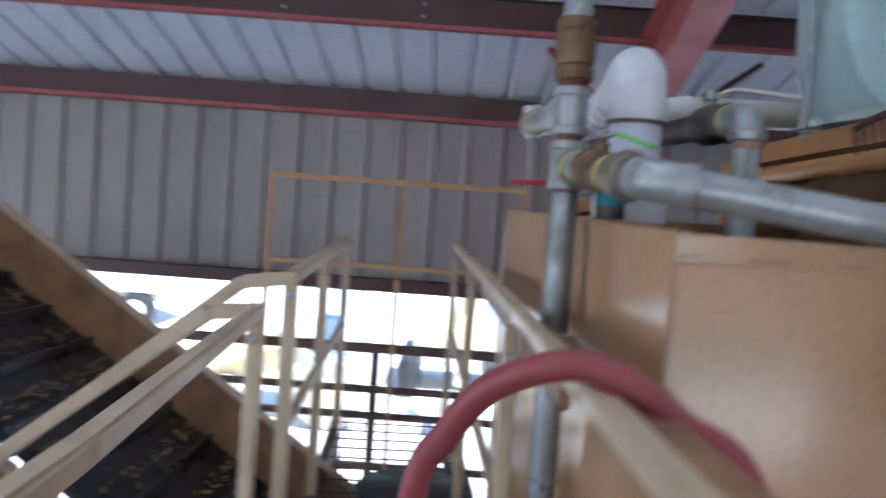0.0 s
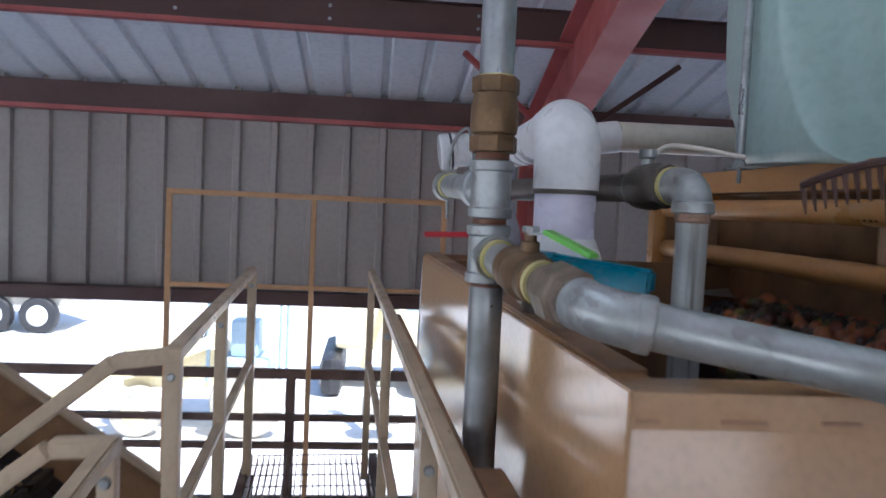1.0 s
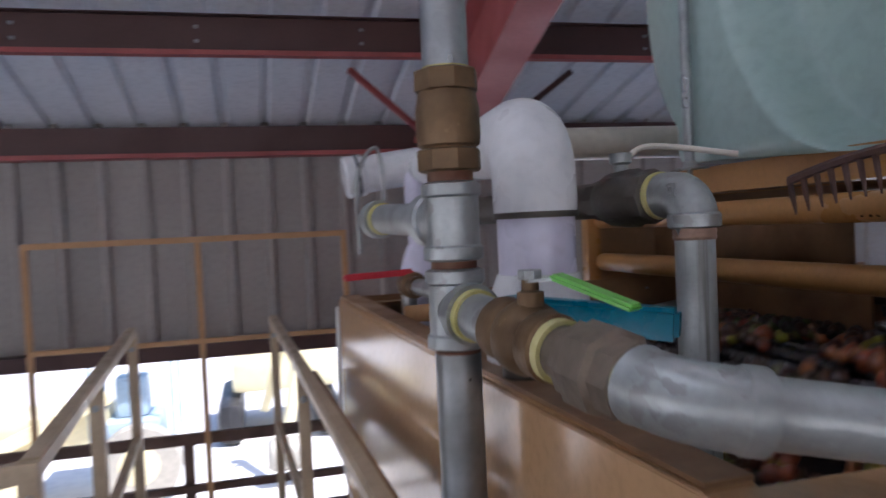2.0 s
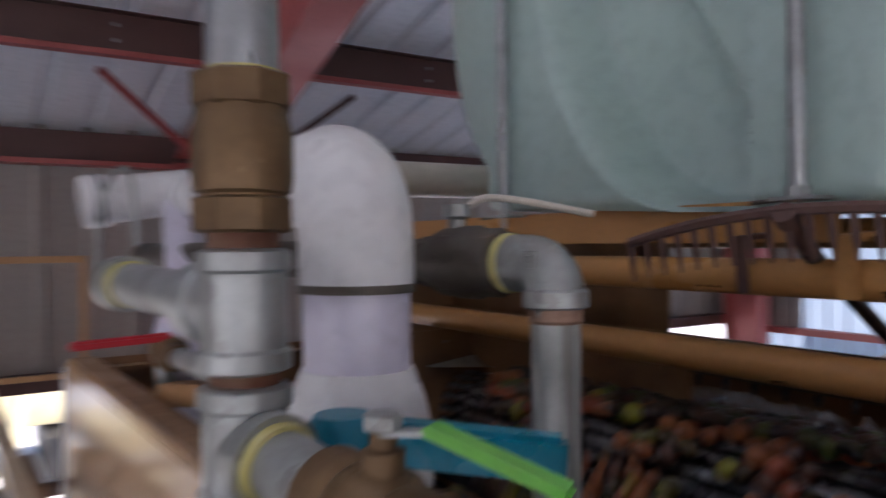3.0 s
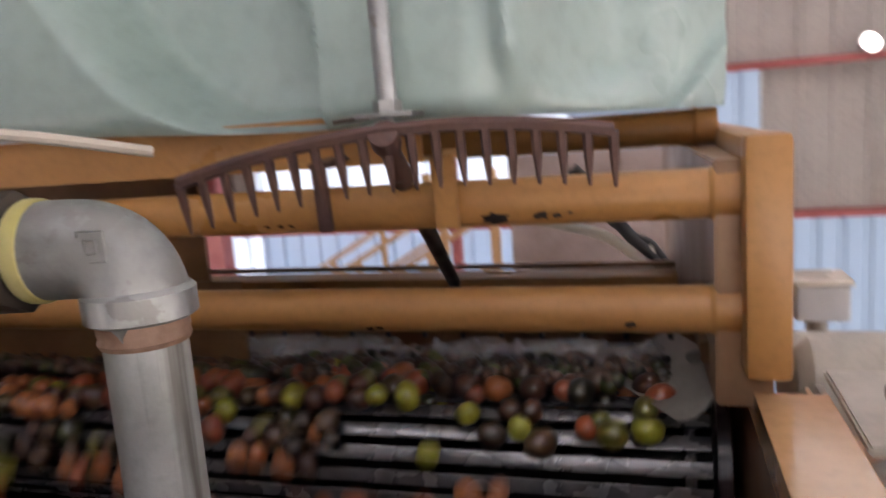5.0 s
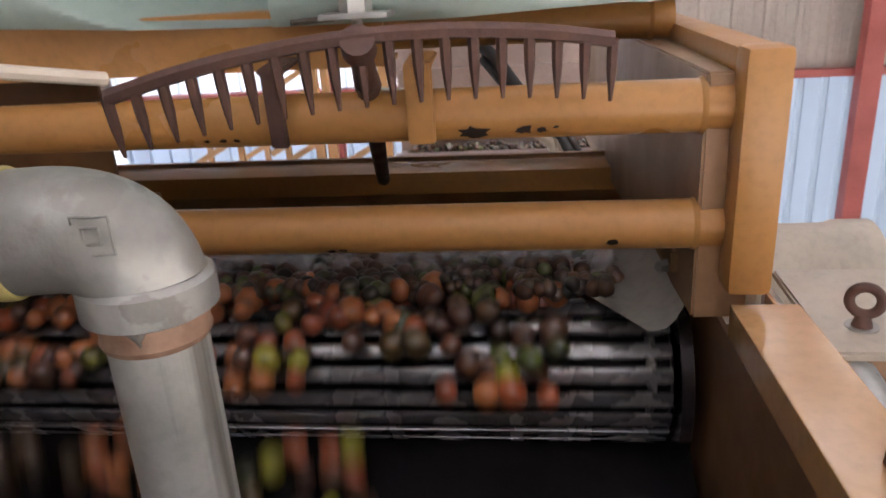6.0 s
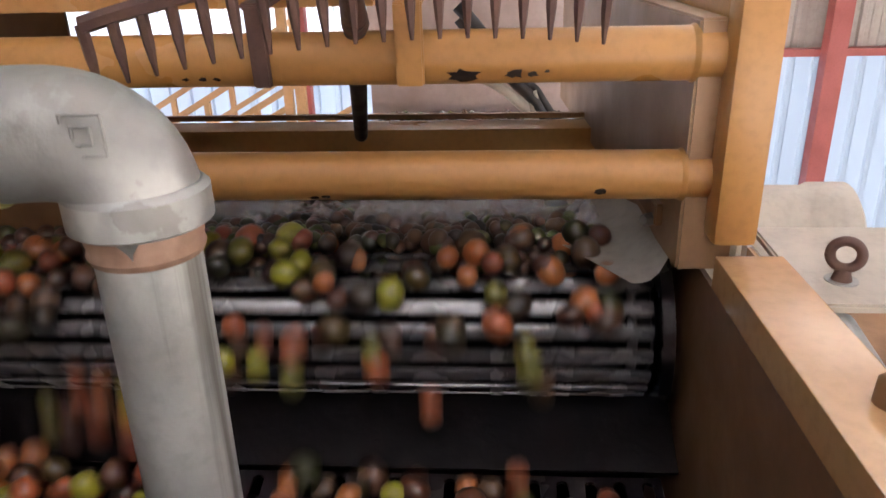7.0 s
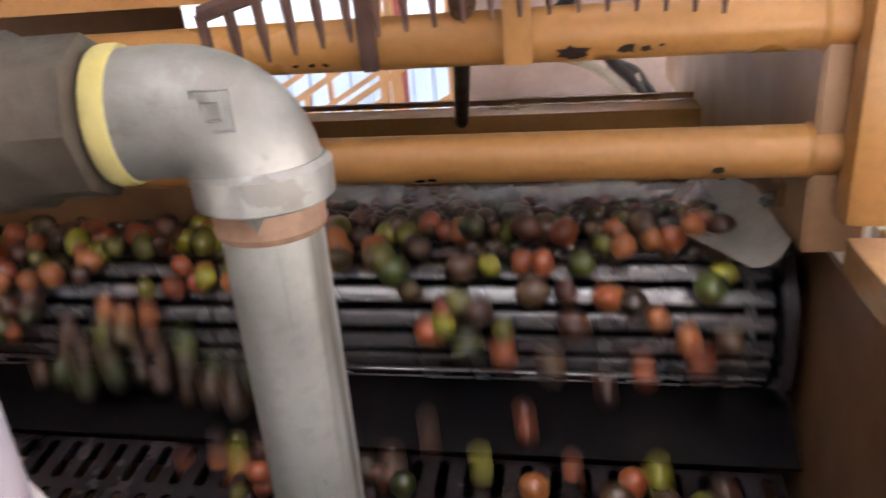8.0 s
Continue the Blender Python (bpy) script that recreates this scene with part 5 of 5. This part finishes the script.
def yard():
    t = thing("parked_truck", (-9.5, 22, 0), "white truck trailer on black wheels", "truck")
    part("trailer", bx(-17, 21.6, 1.0, -8.0, 24, 3.7, bevel=0.05), WHITE, t)
    part("chassis", bx(-17, 21.8, 0.75, -7.8, 23.8, 1.0), GUARD, t)
    for x in (-8.6, -9.8, -11.0):
        wheel = part("wheel", lathe((x, 21.6, 0.5), (x, 21.9, 0.5), [(0, 0.3), (0.02, 0.48), (0.2, 0.52), (0.8, 0.52), (1, 0.48)], 28), BLACK, t)
        part("rim", lathe((x, 21.55, 0.5), (x, 21.62, 0.5), [(0, 0.12), (0.3, 0.16), (0.6, 0.28), (1, 0.3)], 24), WHITE, wheel)
    e = thing("yellow_excavator", (1.0, 14.5, 0), "yellow excavator with a raised boom", "excavator")
    part("boom", sweep(bmesh.new(), spline([(0.4, 14.0, 1.0), (0.75, 13.6, 2.2), (1.1, 13.2, 2.9)], 8), [0.10] * 8 + [0.13] * 5 + [0.09] * 4, 4), YELLOW, e)
    part("stick", bar(bmesh.new(), (1.15, 13.2, 2.95), (0.75, 12.9, 0.9), 0.11, 0.17), YELLOW, e)
    part("ram", tube((0.9, 13.5, 2.1), (0.95, 13.1, 2.7), 0.05, 12), GALV, e)
    part("bucket", lathe((0.4, 12.9, 0.5), (1.1, 12.9, 0.5), [(0, 0.2), (0.1, 0.27), (0.9, 0.27), (1, 0.2)], 10), GUARD, e)
    part("house", bx(-0.2, 16.0, 0.9, 1.9, 17.8, 1.7, bevel=0.12), YELLOW, e)
    part("cab", bx(1.2, 16.2, 1.0, 1.9, 17.2, 2.6, bevel=0.1), BLUE, e)
    for x in (-0.5, 1.4):
        part("track", bx(x, 15.4, 0, x + 0.5, 18.2, 0.85, bevel=0.25), BLACK, e)
    b = thing("backhoe_tractor", (-2.2, 13.5, 0), "yellow and blue-grey tractor loader", "tractor")
    part("hood", bx(-3.6, 13.0, 0.75, -2.0, 14.1, 1.45, bevel=0.1), YELLOW, b)
    part("seat_deck", bx(-2.1, 13.0, 0.8, -1.2, 14.1, 1.25, bevel=0.06), BLUE, b)
    part("seat", bx(-1.9, 13.3, 1.25, -1.4, 13.8, 1.9, bevel=0.08), BLUE, b)
    part("canopy", bx(-2.3, 12.9, 2.45, -0.9, 14.2, 2.53, bevel=0.02), BLUE, b)
    for x, y in ((-2.2, 13.0), (-1.0, 13.0), (-2.2, 14.1), (-1.0, 14.1)):
        part("canopy_post", tube((x, y, 0.9), (x, y, 2.46), 0.035, 10), BLUE, b)
    for x, r in ((-3.3, 0.42), (-1.5, 0.62)):
        # Tyres in grey instead of black, paled for the same glare.
        wheel = part("wheel", lathe((x, 12.7, r), (x, 13.0, r), [(0, r * 0.6), (0.05, r * 0.95), (0.2, r), (0.8, r), (1, r * 0.93)], 26), GUARD, b)
        part("rim", lathe((x, 12.66, r), (x, 12.72, r), [(0, r * 0.3), (1, r * 0.58)], 20), YELLOW, wheel)
    part("loader_arm", bar(bmesh.new(), (-1.9, 12.85, 1.7), (-4.6, 12.85, 0.6), 0.12, 0.2), YELLOW, b)
    part("steering_wheel", sweep(bmesh.new(), [Vector((-2.35 + 0.05 * math.sin(a), 13.5 + 0.2 * math.cos(a), 1.7 + 0.19 * math.sin(a))) for a in (2 * math.pi * k / 20 for k in range(21))], 0.018, 8, caps=False), BLACK, b)


def wall_lamp():
    w = thing("wall_lamp", (8.0, -0.48, 4.61), "round white bulkhead lamp on the wall girt", "lamp")
    part("housing", lathe((8.12, -0.48, 4.61), (8.02, -0.48, 4.61), [(0, 0.07), (0.5, 0.09), (1, 0.085)], 24), WHITE, w)
    part("lens", lathe((8.02, -0.48, 4.61), (7.94, -0.48, 4.61), [(0, 0.08), (0.6, 0.06), (1, 0.015)], 24), LAMPGLASS, w, "glowing white lens")


far_hall()
wall_lamp()
yard()


# ---- the fruit ----
SPEED = 0.35
DRIFT = 0.13
LAND = 3.50
BED_Z = 3.752


def fruit_mesh(seed, r):
    rnd = random.Random(seed)
    bm = bmesh.new()
    bmesh.ops.create_icosphere(bm, subdivisions=2, radius=r)
    ax = Vector((rnd.gauss(0, 1), rnd.gauss(0, 1), rnd.gauss(0, 1))).normalized()
    for v in bm.verts:
        v.co += ax * v.co.dot(ax) * 0.16 + v.co * 0.10 * noise.noise(v.co * 45 + Vector((seed * 7, 0, 0)))
    return bm


def schedule():
    """Each fruit's width place, height on the heap and the moment at which it reaches the reel's crown."""
    rnd = random.Random(11)
    out = []
    rows = int((8.0 + 4.8) / (0.021 / DRIFT))
    for i in range(rows):
        t0 = -0.2 + i * 0.021 / DRIFT
        n = 46
        for j in range(n):
            if rnd.random() < 0.06:
                continue
            y = 1.335 + (2.50 - 1.335) * (j + rnd.uniform(0.1, 0.9)) / n
            out.append((t0 + rnd.uniform(-0.11, 0.11), y, min(0.016, abs(rnd.gauss(0.0, 0.008))), rnd.random()))
    return out


def fruit_rows(tc, lift, seed, clump):
    """Poses in the fruit's own travel: up the elevator, along the bed, over the reel, down on to the plate and off it."""
    rnd = random.Random(seed)
    r = 0.019
    top = BED_Z + r * 0.85 + lift
    flat = 2.2 - ROLL.x
    arc_r = RADIUS + r * 0.8 + lift
    leave = radians(rnd.uniform(38, 62))
    keys = []
    t_in = tc - flat / DRIFT
    ride = top - (0.0 if seed < 0 else 0.030 if clump else 0.040)
    low = ride - 0.30 * flat
    keys.append((t_in - 9.0, 2.2, low - 9.0 * DRIFT, 0))
    keys.append((t_in, 2.2, low, 0))
    for k in range(1, 7):
        keys.append((t_in + (tc - t_in) * k / 6, 2.2 + (ROLL.x - 2.2) * k / 6, low + (ride - low) * k / 6 + (top - ride if k == 6 else 0), 0))
    for d in (0.4, 0.2, 0.1):
        keys.insert(-1, (tc - d, ROLL.x + DRIFT * d, ride - 0.30 * DRIFT * d, 0))
    if seed < 0:
        # the small shade-darkened fruit sinks between the bars and runs back under the bed
        return keys + [(tc + 0.25, ROLL.x + 0.005, top - 0.035, 0), (tc + 0.9, 1.69, ROLL.z - 0.02, 0), (tc + 2.2, 1.72, 2.85, 0)]
    t = tc
    for f in (0.5, 1.0):
        a = leave * f
        t = tc + a * RADIUS / SPEED
        keys.append((t, ROLL.x - arc_r * math.sin(a), ROLL.z + arc_r * math.cos(a), 30 * f))
    x, z = keys[-1][1:3]
    vx, vz = -SPEED * math.cos(leave) - rnd.uniform(0, 0.25), -SPEED * math.sin(leave)
    for dt in (0.07, 0.13, 0.19, 0.23):
        zz = z + vz * dt - 4.9 * dt * dt
        if zz < LAND - 0.02:
            break
        keys.append((t + dt, x + vx * dt, zz, 30 + dt * 260))
    t, x, z, turn = keys[-1]
    for dt, dx, h in ((0.05, 0.03, LAND - 0.03), (0.12, 0.07, LAND + 0.005), (0.20, 0.14, LAND - 0.05), (0.34, 0.32, LAND - 0.09), (0.50, 0.56, LAND - 0.13)):
        keys.append((t + dt, x - dx, h, turn + dx * 330))
    t, x, z, turn = keys[-1]
    keys.append((t + 0.3, 0.76 + rnd.uniform(-0.03, 0.03), 2.80 + rnd.uniform(0, 0.25), turn + 60))
    return keys


def fruits():
    """Single fruits near the lens's end of the reel; the rest go in small clumps of neighbours."""
    made = []
    singles = [part("fruit", fruit_mesh(s, random.Random(s).uniform(0.0150, 0.0215)), FRUIT_DARK if s % 3 == 2 else FRUIT) for s in range(8)]
    groups = []
    for s in range(16):
        rnd = random.Random(50 + s)
        bm = bmesh.new()
        for k in range(46 if s > 7 else 7):
            g = fruit_mesh(100 + s * 6 + k, rnd.uniform(0.0095, 0.0145) if s > 7 else rnd.uniform(0.014, 0.0205))
            me = bpy.data.meshes.new("clump_piece")
            bmesh.ops.translate(g, verts=g.verts, vec=(rnd.uniform(-0.045, 0.045), rnd.uniform(-0.07, 0.07), rnd.uniform(-0.005, 0.009)) if s > 7 else ((k % 2 - 0.5) * 0.034 + rnd.uniform(-0.010, 0.010), (k // 2 - 1) * 0.040 + rnd.uniform(-0.008, 0.008), rnd.uniform(-0.008, 0.006)))
            g.to_mesh(me)
            g.free()
            bm.from_mesh(me)
            bpy.data.meshes.remove(me)
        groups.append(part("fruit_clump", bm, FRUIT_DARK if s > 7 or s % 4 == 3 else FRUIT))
    used, count, skip = set(), 0, 0
    for i, (tc, y, lift, h) in enumerate(schedule()):
        near = (y < 1.80 and 6.2 < tc < 8.15) or (y < 1.66 and 3.6 < tc < 5.1)
        if near and count < 345:
            src = singles[i % 8]
            count += 1
            label = ("wet ripening fruit tumbling off the washer reel", "fruit", "washed fruit", "")
        else:
            skip += 1
            if skip % (6 if y < 1.66 or tc > 8.2 else 3 if tc < 5.6 else 4):
                continue
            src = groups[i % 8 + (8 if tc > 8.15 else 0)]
            label = ("clump of wet fruit carried over the reel", "fruit", "fruit clumps", "stuff")
            y = min(max(y, 1.40), 2.44)
        o = new(src.name.split(".")[0], src.data)
        tagged(o, *label)
        made.append((o, tc, y, lift, i))
    # The bed's layer takes the darkened colours, with the shade painted in.
    rnd = random.Random(77)
    for i in range(26):
        for j in range(11):
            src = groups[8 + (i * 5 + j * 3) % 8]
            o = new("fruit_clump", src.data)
            tagged(o, "layer of wet fruit riding the bar bed, darkened as in shade", "fruit", "fruit clumps", "stuff")
            made.append((o, -0.1 + i * 0.068 / DRIFT + rnd.uniform(-0.1, 0.1), 1.412 + j * 0.104 + rnd.uniform(-0.01, 0.01), 0.010, -(i * 11 + j) - 1))
    for o in singles + groups:
        bpy.data.objects.remove(o)
    return made


FRUITS = fruits()


def motions():
    """The reel turns; the fruit rides the bed, rolls over the reel and drops on to the slotted plate."""
    step, w = 0.4, math.degrees(SPEED / RADIUS)
    walk(REEL, [(k * step, pose(*ROLL, 0, -w * k * step, 0)) for k in range(21)])
    for o, tc, y, lift, seed in FRUITS:
        keys = fruit_rows(tc, lift, seed, "clumps" in o["group"])

        def at(t):
            if t <= keys[0][0]:
                return keys[0][1:]
            for a, b in zip(keys, keys[1:]):
                if a[0] <= t <= b[0]:
                    f = (t - a[0]) / max(1e-6, b[0] - a[0])
                    return tuple(p + (q - p) * f for p, q in zip(a[1:], b[1:]))
            return keys[-1][1:]
        times = sorted({0.0, 8.0} | {round(k[0] * FPS) / FPS for k in keys if 0 < k[0] < 8})
        spin = random.Random(seed).uniform(0, 360)
        rows = []
        for t in times:
            x, z, turn = at(t)
            rows.append((t, pose(x, y, z, 0, -turn, 0) @ pose(0, 0, 0, 0, 0, spin if o["category"] and "clumps" not in o["group"] else 0)))
        walk(o, rows)


motions()
